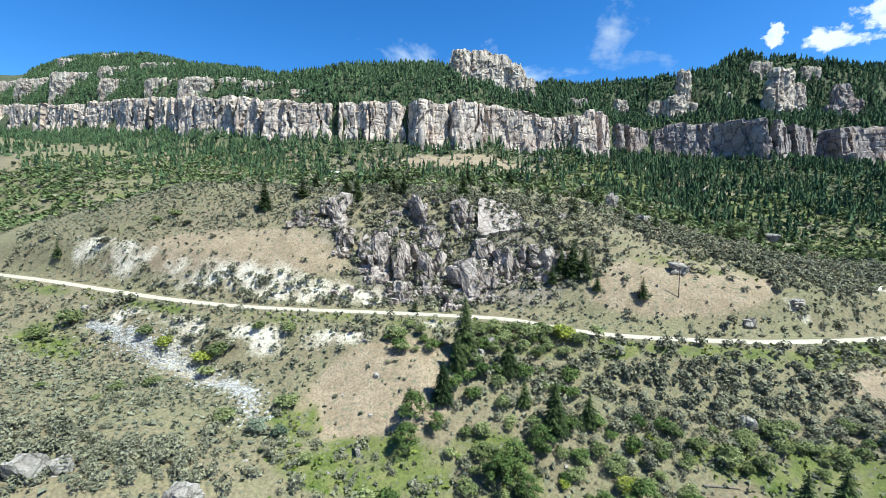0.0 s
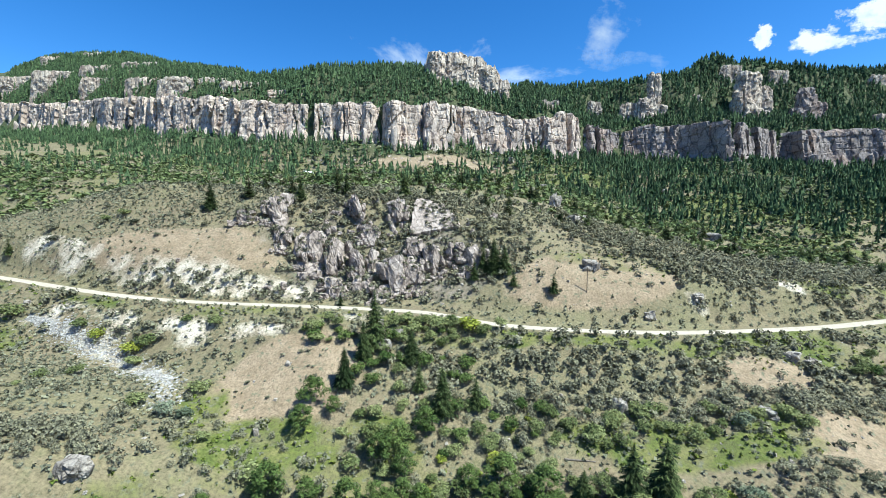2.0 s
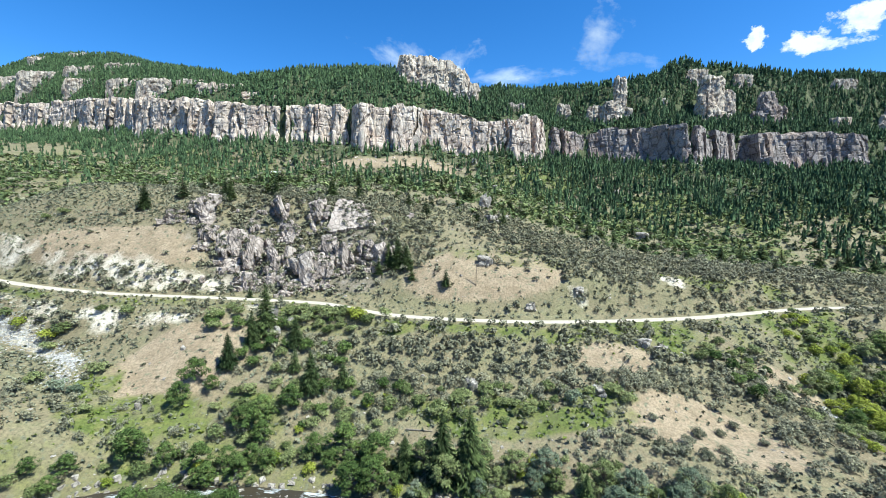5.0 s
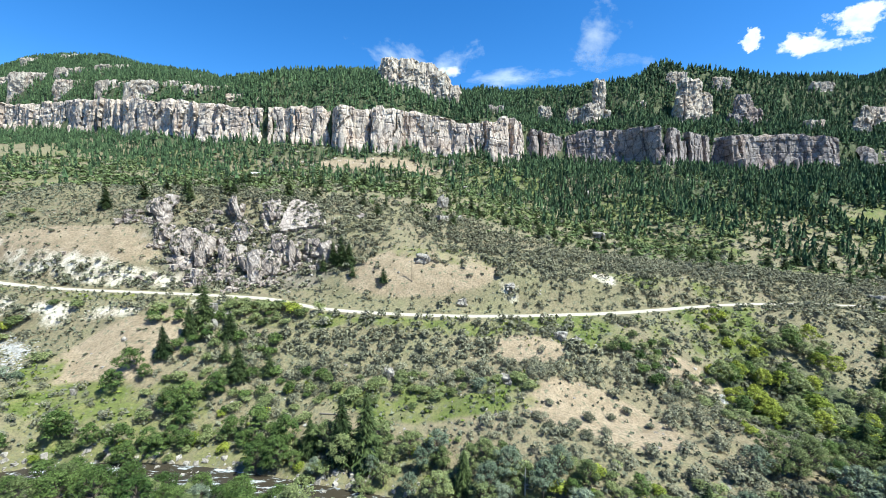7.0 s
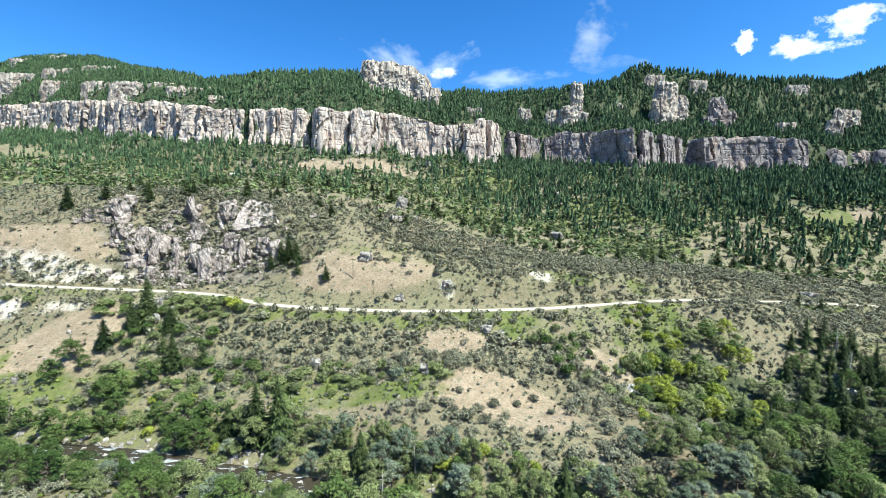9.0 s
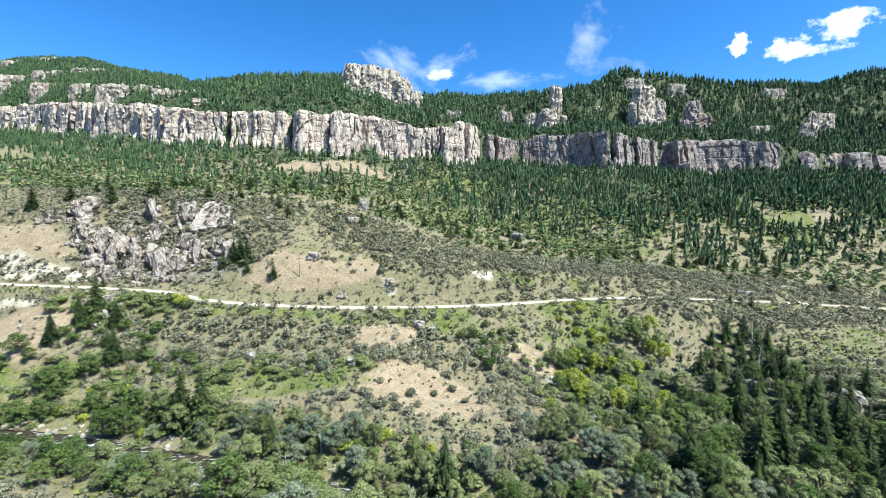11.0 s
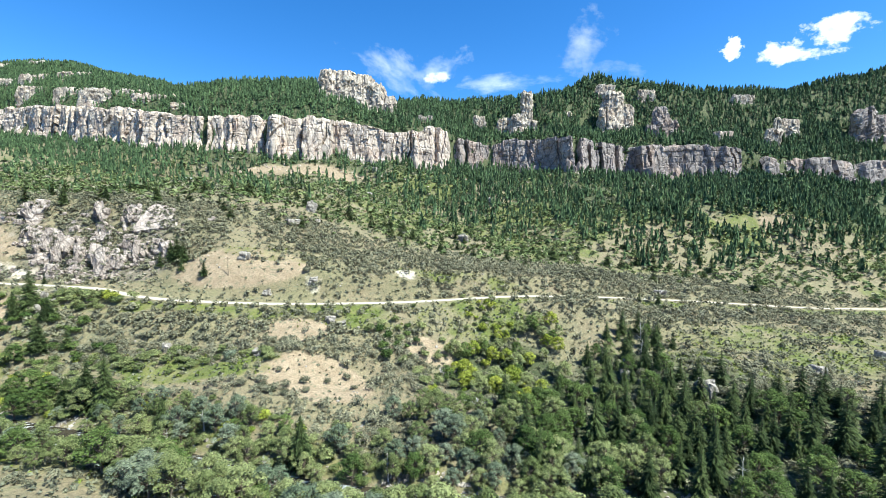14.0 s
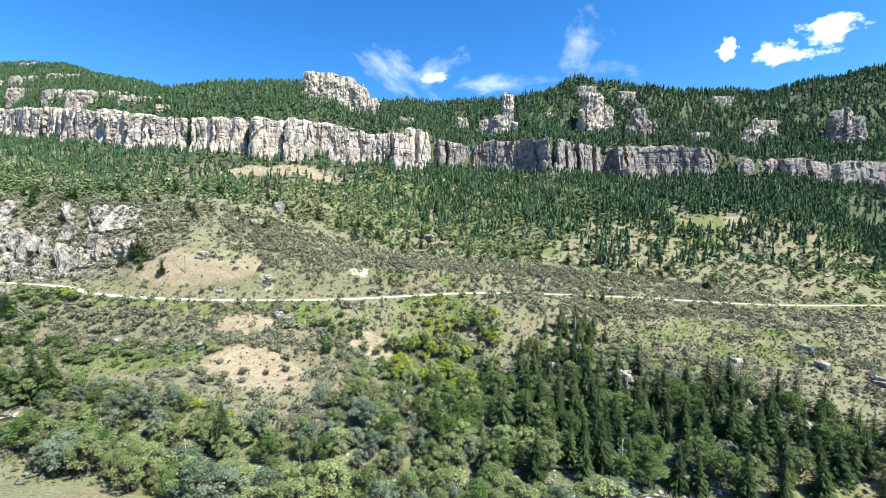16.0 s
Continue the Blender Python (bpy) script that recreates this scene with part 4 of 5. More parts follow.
wx = -40 + 270 * rs.random(5200)
wy = river_y(wx) + np.where(rs.random(5200) < 0.7, rs.normal(0, 2.6, 5200), np.where(rs.random(5200) < 0.5, 5.6, -5.6) + rs.normal(0, 1.7, 5200))
rubble("river_stones", wx, wy, 0.4 + 1.2 * rs.random(5200) ** 2.0, STONE, "rounded grey river stones in and beside the stream", 80, 0.8, 0.45 * (np.abs(wy - river_y(wx)) < 4.6))
kx, ky = -150 + 480 * rs.random(5200), 40 + 120 * rs.random(5200)
ok = (np.abs(ky - road_y(kx)) > 3.2) & (ky > river_y(kx) + 9) & (rs.random(5200) < 0.25 + 0.75 * np.maximum(rock_zone(kx, ky), pale_zone(kx, ky)))
rubble("loose_stones", kx[ok], ky[ok], (0.25 + 0.9 * rs.random(5200) ** 3)[ok] * (1 + 1.2 * rock_zone(kx[ok], ky[ok])), STONE, "loose pale stones scattered over the slopes", 81)
for (cx, cy, rr, n) in ((146, 76, 4.0, 260), (152, 60, 3.4, 200)):
    a, q = rs.random(n) * 6.3, rr * rs.random(n) ** 0.5
    rubble("rubble_patch", cx + q * np.cos(a), cy + 0.6 * q * np.sin(a), 0.4 + 0.8 * rs.random(n), SCREE, "patch of pale rubble between green trees", 82 + n)


# ---- plants ----
rng = np.random.default_rng(5)


def conifer_low(seed, tiers=4, points=4):
    """A far pine: ragged star-shaped skirts, unit height and about unit width 0.34."""
    r = np.random.default_rng(seed)
    V, T = [], []
    lean = r.normal(0, 0.012, 2)
    for k in range(tiers):
        f = k / tiers
        z = 0.08 + 0.80 * f + 0.03 * r.random()
        w = (0.19 * (1 - f) ** 0.75 + 0.025) * (0.8 + 0.4 * r.random())
        tip = len(V)
        V.append((lean[0] * f, lean[1] * f, min(1.0, z + 0.30 + 0.05 * r.random())))
        a0 = r.random() * 6
        for i in range(points):
            a = a0 + 2 * np.pi * (i + 0.35 * r.random()) / points
            q = w * (0.6 + 0.75 * r.random())
            b = 2 * np.pi / points * 0.62
            n = len(V)
            V += [(q * np.cos(a), q * np.sin(a), z - 0.05 * r.random()), (0.55 * q * np.cos(a + b), 0.55 * q * np.sin(a + b), z + 0.03)]
            T.append((tip, n, n + 1))
            if r.random() < 0.8:
                T.append((tip, n + 1, n + 2 if i < points - 1 else tip + 1))
    V.append((0, 0, 0.0)), V.append((0.012, 0, 0.2)), V.append((-0.012, 0, 0.2))
    T.append((len(V) - 3, len(V) - 2, len(V) - 1))
    return np.array(V), np.array(T)


def conifer_crown(seed, whorls=17, arms=9, wide=0.17):
    """A near spruce's boughs, unit height: drooping arms in whorls, each with side twigs."""
    r = np.random.default_rng(seed)
    V, T = [], []

    def leaf(a, b, c):
        T.append((len(V), len(V) + 1, len(V) + 2))
        V.extend((tuple(a), tuple(b), tuple(c)))
    for k in range(whorls):
        f = (k + 0.5) / whorls
        z = 0.06 + 0.91 * f
        w = wide * (1 - f) ** 0.75 * (0.8 + 0.4 * r.random()) + 0.012
        count = max(5, int(arms * (1 - 0.45 * f)))
        for i in range(count):
            a = 2 * np.pi * (i + r.random() * 0.8) / count
            q = w * (0.5 + 0.7 * r.random())
            d = np.array((np.cos(a), np.sin(a), 0))
            n = np.array((-d[1], d[0], 0))
            zr, droop = z + 0.035 * r.random(), q * (0.25 + 0.3 * r.random())

            def at(s):
                return d * q * s + (0, 0, zr - droop * s ** 1.4)
            leaf(at(0.1) + n * q * 0.07, at(0.1) - n * q * 0.07, at(1.0))
            for s in (0.2, 0.4, 0.58, 0.76):
                for side in (-1, 1):
                    tip = at(s + 0.2) + side * n * q * (0.27 - 0.15 * s) * (0.8 + 0.5 * r.random()) - (0, 0, 0.12 * q)
                    leaf(at(s - 0.11), at(s + 0.11), tip)
    leaf((0, 0, 1.0), (0.012, 0, 0.9), (-0.012, 0.004, 0.9))
    return np.array(V), np.array(T)


def leaf_cloud(seed, lumps, leaves, size, fill=0.55):
    """Leaves as small sprays over lumps (x, y, z, radius): verts, triangles."""
    r = np.random.default_rng(seed)
    lumps = np.array(lumps, float)
    pick = r.choice(len(lumps), leaves, p=lumps[:, 3] ** 2 / (lumps[:, 3] ** 2).sum())
    d = r.normal(size=(leaves, 3))
    d /= np.linalg.norm(d, axis=1)[:, None]
    d[:, 2] = np.where(d[:, 2] < -0.35, -d[:, 2], d[:, 2])
    rad = lumps[pick, 3] * (fill + (1.05 - fill) * r.random(leaves) ** 0.6)
    P = lumps[pick, :3] + d * rad[:, None]
    nrm = d + r.normal(0, 0.42, (leaves, 3)) + (0, 0, 0.5)
    nrm /= np.linalg.norm(nrm, axis=1)[:, None]
    u = np.cross(nrm, r.normal(size=(leaves, 3)))
    u /= np.linalg.norm(u, axis=1)[:, None] + 1e-9
    v = np.cross(nrm, u)
    s = (size * (0.6 + 0.8 * r.random(leaves)))[:, None]
    V = np.stack([P + u * s, P - u * s * 0.55 + v * s * 0.8, P - u * s * 0.55 - v * s * 0.8], 1).reshape(-1, 3)
    return V, np.arange(leaves * 3).reshape(-1, 3)


def bush_template(seed, leaves=30, size=0.2):
    r = np.random.default_rng(seed)
    lumps = [(0, 0, 0.36, 0.34)] + [(0.27 * math.cos(a), 0.27 * math.sin(a), 0.2 + 0.3 * r.random(), 0.17 + 0.12 * r.random()) for a in r.random(4) * 6.3]
    V, T = leaf_cloud(seed, lumps, leaves, size, 0.75)
    V[:, 2] = np.maximum(V[:, 2], -0.03)
    return V, T


def limbs(branches, sides=6):
    """Tapered round limbs: rows of (from, to, radius, end radius)."""
    V, Q, n = [], [], 0
    for a, b, r0, r1 in branches:
        a, b = np.array(a, float), np.array(b, float)
        d = (b - a) / np.linalg.norm(b - a)
        u = np.cross(d, (0.31, 0.9, 0.2))
        u /= np.linalg.norm(u)
        v = np.cross(d, u)
        ang = np.linspace(0, 2 * np.pi, sides, endpoint=False)
        ring = np.cos(ang)[:, None] * u + np.sin(ang)[:, None] * v
        V += [a + ring * r0, b + ring * r1]
        i = np.arange(sides)
        Q.append(np.stack([n + i, n + (i + 1) % sides, n + sides + (i + 1) % sides, n + sides + i], 1))
        n += 2 * sides
    return np.concatenate(V), np.concatenate(Q)


def sample(n, x0, x1, y0, y1, density, seed):
    """Places spread over a field by a density from 0 to 1."""
    r = np.random.default_rng(seed)
    x, y = x0 + (x1 - x0) * r.random(n), y0 + (y1 - y0) * r.random(n)
    keep = r.random(n) < density(x, y)
    return x[keep], y[keep]


# far pine woods on the slopes and above the cliffs
def wood_density(x, y):
    f = forest_zone(x, y)
    patch = smooth(-0.35, 0.25, fbm(x / 38, y / 38, 3, 77))
    return f * (np.where(y > cliff_y(x), 0.8 + 0.3 * patch, 0.34 + 0.6 * patch))


LOW = [conifer_low(100 + k) for k in range(8)]
fx, fd = sample(60000, -820, 900, -185, 132, lambda x, d: wood_density(x, cliff_y(x) + d), 31)
fy = cliff_y(fx) + fd
fz = height(fx, fy) - 0.2
fh = (5.5 + 6.5 * rng.random(len(fx)) ** 1.4) * np.where(fd < 0, 0.95, 1.0)
me = scatter_mesh("pine_woods", LOW, rng.integers(0, 8, len(fx)), np.stack([fx, fy, fz], 1), rng.random(len(fx)) * 6.3, fh * (0.9 + 0.3 * rng.random(len(fx))), fh, rng.random(len(fx)) * 0.8, FOREST)
tagged(new("pine_woods", me), "dense dark green pine forest on the mountain slopes", "forest", kind="stuff")


# shrub cover of the open slopes
def shrub_density(x, y):
    patch = smooth(-0.2, 0.35, fbm(x / 18, y / 18, 3, 91))
    d = np.maximum((0.08 + 0.27 * patch) * (1 - 0.93 * sand_zone(x, y)), thicket_zone(x, y) * (0.45 + 0.55 * smooth(-0.4, 0.4, fbm(x / 9, y / 9, 2, 93))))
    d = np.maximum(d, 0.62 * smooth(-150, -120, x) * (1 - smooth(-15, -5, x)) * np.exp(-((y - road_y(x) - 8) / 5) ** 4))
    d = d * (1 - 0.85 * smooth(0.55, 0.8, sand_zone(x, y))) * (1 - 0.96 * spots(x, y, [(-76, 80, 44, 15, -12), (-94, 150, 54, 25, 4)]))
    d = d * smooth(2.8, 4.2, np.abs(y - road_y(x))) * smooth(8, 11, np.abs(y - river_y(x)))
    d = d * (1 - 0.9 * spots(x, y, [(-13, 83, 15, 11, 12), (109, 64, 14, 8.5, -24)]))
    return d * (1 - 0.75 * green_zone(x, y)) * (1 - smooth(-4, -1, y - cliff_y(x))) * (1 - 0.95 * scree_zone(x, y))


def shrubs(name, count, box, density, lo, hi, templates, mat, label, seed, power=1.6, sink=0.06):
    r = np.random.default_rng(seed)
    x, y = sample(count, *box, density, seed)
    s = lo + (hi - lo) * r.random(len(x)) ** power
    me = scatter_mesh(name, templates, r.integers(0, len(templates), len(x)), np.stack([x, y, height(x, y) - sink * s], 1), r.random(len(x)) * 6.3, s,
                      s * (0.8 + 0.5 * r.random(len(x))), np.clip(0.45 * fbm(x / 20, y / 20, 2, seed) + 0.1 + 0.5 * r.random(len(x)), 0, 1), mat)
    return tagged(new(name, me), label, "shrubs", kind="stuff")


BUSH = [bush_template(200 + k, 150, 0.07) for k in range(7)]
FARBUSH = [bush_template(220 + k, 52, 0.122) for k in range(7)]
SMALL = [bush_template(240 + k, 15, 0.29) for k in range(6)]
TUFT = [bush_template(260 + k, 5, 0.44) for k in range(6)]
shrubs("sage_shrubs", 21500, (-150, 330, 20, 80), shrub_density, 0.9, 3.7, BUSH, SAGE, "dark grey-green bitterbrush and sage thickets below the road", 41, 1.7)
shrubs("sage_shrubs", 27000, (-150, 430, 80, 165), shrub_density, 1.0, 3.6, FARBUSH, SAGE, "dark grey-green bitterbrush and sage thickets on the slopes", 42, 1.7)
shrubs("hill_shrubs", 36000, (-330, 560, 160, 400), lambda x, y: 0.06 + 0.45 * shrub_density(x, y) * (1 - 0.6 * forest_zone(x, y)), 1.3, 3.8, SMALL, SAGE, "scattered dark shrubs on the upper hillside", 43, 2.0)
shrubs("green_shrubs", 32000, (-330, 560, 145, 385), lambda x, y: (0.30 + 0.6 * green_zone(x, y)) * smooth(145, 195, y) * (1 - sand_zone(x, y)) * (1 - spots(x, y, [(-80, 328, 13, 22, 0)])), 1.4, 4.4, SMALL, HILLGREEN, "green deciduous shrubs scattered over the upper slope", 44, 1.6)


def tuft_density(x, y):
    d = 0.55 + 0.45 * smooth(-0.2, 0.3, fbm(x / 12, y / 12, 2, 95))
    d = d * (1 - 0.80 * sand_zone(x, y)) * (1 - 0.7 * pale_zone(x, y)) * (1 - 0.5 * rock_zone(x, y))
    d = d * (1 - 0.95 * scree_zone(x, y))
    return d * smooth(2.6, 3.4, np.abs(y - road_y(x))) * smooth(8, 11, np.abs(y - river_y(x)))


shrubs("sagebrush_tufts", 42000, (-150, 420, 15, 170), tuft_density, 0.45, 1.1, TUFT, SAGEGREY, "low grey sagebrush and bunch grass tufts", 45, 1.5)
shrubs("sage_carpet", 34000, (-150, 40, 52, 175), lambda x, y: 0.9 * tuft_density(x, y) * (1 - green_zone(x, y)) * spots(x, y, [(-76, 80, 48, 22, -12), (-92, 146, 56, 18, 4), (-50, 104, 40, 8, 0)]), 0.4, 0.9, TUFT, SAGEGREY, "carpet of low grey sagebrush on the open slopes", 48, 1.4)
shrubs("far_tufts", 15000, (-330, 520, 150, 330), lambda x, y: 0.8 * tuft_density(x, y) * (1 - 0.8 * forest_zone(x, y)), 0.7, 1.5, TUFT, SAGEGREY, "pale sagebrush tufts on the far slope", 46, 1.5)
shrubs("grass_tufts", 20000, (-150, 320, 15, 130), lambda x, y: green_zone(x, y) * smooth(2.6, 3.2, np.abs(y - road_y(x))) * smooth(7, 9, np.abs(y - river_y(x))), 0.35, 1.0, TUFT, GRASS, "lush green grass and forbs", 47, 1.4)


# ---- trees that stand by themselves ----
def spruce_kind(k, whorls=22, arms=15):
    v, t = conifer_crown(400 + k, whorls + k % 3, arms, (0.165, 0.20, 0.18, 0.155, 0.22)[k % 5])
    tv, tq = limbs([((0, 0, -0.06), (0.002, 0, 0.45), 0.018, 0.011), ((0.002, 0, 0.45), (0, 0, 0.97), 0.011, 0.002)])
    return mesh_of("crown", v, t, NEEDLE, np.full(len(v), 0.15 * (k % 3))), mesh_of("trunk", tv, tq, BARK)


def leafy_arrays(k, leaves, leaf, woody=False):
    """A broadleaf tree of unit height: limbs and a crown of lumps, as arrays."""
    r = np.random.default_rng(500 + k)
    rows, lumps = [((0, 0, -0.08), (0.02, 0, 0.28), 0.03, 0.02)], []
    for i in range(24 + k % 4):
        a, f = i * 2.4 + r.random(), (i + 0.6) / (24 + k % 4)
        z = 0.30 + 0.58 * f
        q = (0.29 * math.sin(math.pi * (0.2 + 0.74 * f)) + 0.02) * (0.55 + 0.6 * r.random())
        p = (q * math.cos(a), q * math.sin(a), z)
        rows.append(((0.02 * f, 0, 0.2 + 0.35 * f), p, 0.012, 0.004))
        lumps.append((*p, 0.055 + 0.085 * r.random()))
    lumps.append((0, 0, 0.86, 0.12))
    crown = leaf_cloud(520 + k, lumps, leaves, leaf, 0.35)
    return (crown, limbs(rows, 5)) if woody else crown


def leafy_kind(k, leaves=2700, mat=LEAF, leaf=0.019):
    (v, t), (tv, tq) = leafy_arrays(k, leaves, leaf, True)
    return mesh_of("crown", v, t, mat, np.full(len(v), 0.0)), mesh_of("trunk", tv, tq, BARK)


def tree(name, kind, x, y, h, wide, label, category, group="", turn=0.0):
    ob = tagged(new(name), label, category, group)
    ob.matrix_basis = pose(x, y, ground(x, y) - 0.15, 0, 0, turn) @ Matrix.Diagonal((h * wide, h * wide, h, 1))
    part("crown", kind[0], ob)
    part("trunk", kind[1], ob)
    return ob


SPRUCE = [spruce_kind(k) for k in range(6)]
TALL = [spruce_kind(20 + k, 34, 24) for k in range(3)]
GREEN = [leafy_kind(k, 2700, DEEP if k % 3 == 1 else LEAF) for k in range(6)]
ASPEN = [leafy_kind(10 + k, 2200, YELLOW, 0.021) for k in range(3)]
PALEW = [leafy_kind(20 + k, 2200, SILVER, 0.02) for k in range(2)]


def spread(n, box, inside, gap, seed):
    """Places in a box at least gap apart."""
    r = random.Random(seed)
    out = []
    for _ in range(n):
        x, y = r.uniform(box[0], box[1]), r.uniform(box[2], box[3])
        if all((x - a) ** 2 + (y - b) ** 2 > gap * gap for a, b in out) and r.random() < float(inside(np.array([x]), np.array([y]))[0]):
            out.append((x, y))
    return out


# single conifers: x, y, height
CONIFERS = [(5, 90, 13.5), (0, 79.5, 9), (3, 86, 9), (21, 75, 10), (28, 76.6, 7), (51, 55, 14), (56, 54.5, 15), (44, 57, 8), (112, 34.4, 11.5), (-60, 141, 10.5), (52.7, 108.3, 6),
            (-127.5, 137, 7), (-29.5, 145, 9), (7.4, 153, 9), (37, 118, 11), (34, 119, 9), (40, 116.5, 9), (42, 112, 6), (-7.4, 108.8, 4.5), (233, 116, 7), (226, 118, 5), (75, 47, 8), (14, 86, 8), (31, 117, 7), (-14, 150, 8), (18, 152, 7), (16, 79, 7)]
turns = random.Random(9)
for k, (x, y, h) in enumerate(CONIFERS):
    tree("conifer", TALL[k % 3] if h > 7.5 else SPRUCE[k % 6], x, y, h, turns.uniform(1.25, 1.6), "dark green spruce on the open hillside" if h < 9 else "tall dark green spruce with drooping boughs", "conifer", "", turns.uniform(0, 360))


def juniper_ground(x, y):
    return smooth(140, 150, y) * (1 - smooth(200, 225, y)) * smooth(-70, -50, x) * (1 - smooth(300, 330, x)) * (0.3 + 0.7 * smooth(-0.2, 0.3, fbm(x / 25, y / 25, 2, 98)))


for x, y in spread(260, (-70, 330, 138, 225), juniper_ground, 7.0, 18):
    tree("conifer", SPRUCE[turns.randrange(6)], x, y, turns.uniform(4.5, 8.5), turns.uniform(1.7, 2.3), "broad dark green juniper on a shrubby slope", "conifer", "junipers on the slope", turns.uniform(0, 360))


def spruce_grove(x, y):
    a = spots(x, y, [(180, 46, 20, 17, 0), (206, 42, 34, 20, 0), (200, 70, 14, 12, 0), (238, 32, 22, 18, 0), (212, 88, 12, 8, 0), (196, 28, 34, 12, 0), (250, 22, 20, 16, 0)])
    return a * (np.abs(y - river_y(x)) > 5.5)


for x, y in spread(1700, (158, 272, 6, 96), spruce_grove, 3.5, 12):
    h = turns.uniform(6.5, 13.5) * (0.75 if y > 66 else 1.0)
    if turns.random() < (0.5 if x < 192 else 0.28):
        tree("broadleaf_tree", GREEN[turns.choice((1, 4, 1, 4, 2))], x, y, min(h, 9.0) * 0.85, turns.uniform(0.95, 1.3), "leafy green cottonwood among dark spruces", "tree", "trees along the stream", turns.uniform(0, 360))
        continue
    tree("conifer", SPRUCE[turns.randrange(6)], x, y, h, turns.uniform(1.15, 1.5), "dark spruce standing in a dense grove by the stream", "conifer", "spruce grove by the stream", turns.uniform(0, 360))


OPEN_WATER = [(24, 53, 9, 6), (-6, 52, 6, 5), (67, 42, 6, 4), (170, 21, 9, 5)]


def valley_trees(x, y):
    ry = river_y(x)
    reach = 8 + 4 * smooth(5, 30, x)
    north = smooth(3.8, 5.2, y - ry) * (1 - smooth(reach, reach + 3.5, y - ry)) * smooth(-44, -34, x) * (1 - smooth(160, 175, x)) * (0.8 + 0.15 * smooth(30, 60, x))
    south = smooth(2.6, 3.4, ry - y) * (1 - smooth(11, 16, ry - y)) * smooth(-62, -50, x)
    gully = smooth(-0.35, 0.05, fbm(x / 6, y / 6, 2, 96)) * spots(x, y, [(163, 74, 17, 15, 20), (146, 44, 16, 10, 0), (172, 88, 13, 7, 20), (-3, 72, 4, 3.5, 0), (14, 67, 8, 5, 0)])
    return np.maximum(np.maximum(north, south), gully * 0.95) * (1 - spots(x, y, [(*g, 0) for g in OPEN_WATER])) * (1 - spots(x, y, [(107, 62, 17, 10, 5), (150, 60, 4, 3, 0), (146, 76, 4, 3, 0)]))


stand = sorted(spread(6500, (-62, 196, 4, 100), valley_trees, 2.9, 14), key=lambda q: q[1] + 0.25 * abs(q[0] - 80))
for x, y in stand[:280]:
    gold = 140 < x < 184 and y > 62 and turns.random() < 0.5
    pale = not gold and turns.random() < (0.08 if x < 45 else 0.26)
    h = turns.uniform(4.2, 8.6) * (0.68 if gold else 1.0) * (0.9 if x < 140 else 1.0) * (1.25 if y < river_y(x) and x > 70 else 1.0)
    kind = ASPEN[turns.randrange(3)] if gold else PALEW[turns.randrange(2)] if pale else GREEN[turns.choice((1, 4, 1, 4, 0) if x < 45 else (0, 2, 3, 5, 0, 2, 1))]
    tree("broadleaf_tree", kind, x, y, h, turns.uniform(0.95, 1.3), "yellow-green young aspen in a gully" if gold else "silvery willow beside the stream" if pale else "leafy green cottonwood beside the stream", "tree", "trees along the stream", turns.uniform(0, 360))


def thicket(name, rows, mat, label, seed):
    """The trees further off, where one cannot tell them apart."""
    r = np.random.default_rng(seed)
    rows = np.array(rows)
    h = 3.6 + 4.2 * r.random(len(rows))
    kinds = [leafy_arrays(30 + k, 1900, 0.024) for k in range(4)]
    me = scatter_mesh(name, kinds, r.integers(0, 4, len(rows)), np.stack([rows[:, 0], rows[:, 1], height(rows[:, 0], rows[:, 1]) - 0.15], 1), 6.3 * r.random(len(rows)), h * 1.15, h, 0.6 * r.random(len(rows)), mat)
    tagged(new(name, me), label, "trees", kind="stuff")


rest = stand[280:]
golden = [q for k, q in enumerate(rest) if 140 < q[0] < 184 and q[1] > 62 and k % 10 < 4]
thicket("aspen_thicket", golden, YELLOW, "yellow-green aspen thicket filling a gully", 61)
green_rest = [q for q in rest if q not in golden]
thicket("cottonwood_thicket", [q for k, q in enumerate(green_rest) if q[0] >= 45 and k % 3], LEAF, "green leafy thicket of trees along the valley", 62)
thicket("alder_thicket", [q for k, q in enumerate(green_rest) if q[0] < 45 or k % 3 == 0], DEEP, "deep green thicket of trees beside the stream", 63)


# rounded green bushes: x, y, width
BUSHES = [(-97, 106, 6.5), (-101, 101, 5.0), (-97, 99.8, 2.6), (-73, 100, 4.6), (-67, 97.5, 4.4), (-56, 94.7, 5.5), (-53, 95.5, 5.5), (-54, 92, 4.5), (-45, 99, 3.6), (-31, 79, 5.0), (-37, 98, 4.0), (-75, 75, 2.2), (-64, 79, 3.2),
          (-60, 83, 3.8), (-64, 74, 1.8), (-40, 73, 4.5), (-33, 71, 4.2), (-29, 71, 3.6), (-11, 95, 5.0), (-8, 99, 3.5), (-9, 91, 4.5), (12, 98, 4.5), (16, 97, 4.0)]
BUSHES_ROAD = [(20, 95.5, 5.0), (24, 96, 4.5), (28, 94.5, 5.0), (31, 93, 4.0), (9, 97, 3.5), (14, 94, 4.0), (55, 73, 4.0), (62, 74, 4.5), (67, 71, 3.5), (80, 70.5, 4.5), (92, 69.5, 4.0), (90, 72, 4.5), (46, 72, 4.0), (70, 69, 4.0), (50, 69, 5.0),
               (163, 110, 3.0), (152, 113, 2.6), (148, 104, 2.4), (133, 101, 2.2), (-91, 142, 4.5), (-96, 140, 3.5), (-23, 66, 3.0), (-12, 61, 4.5), (40, 64, 3.5)]
bush_meshes = []
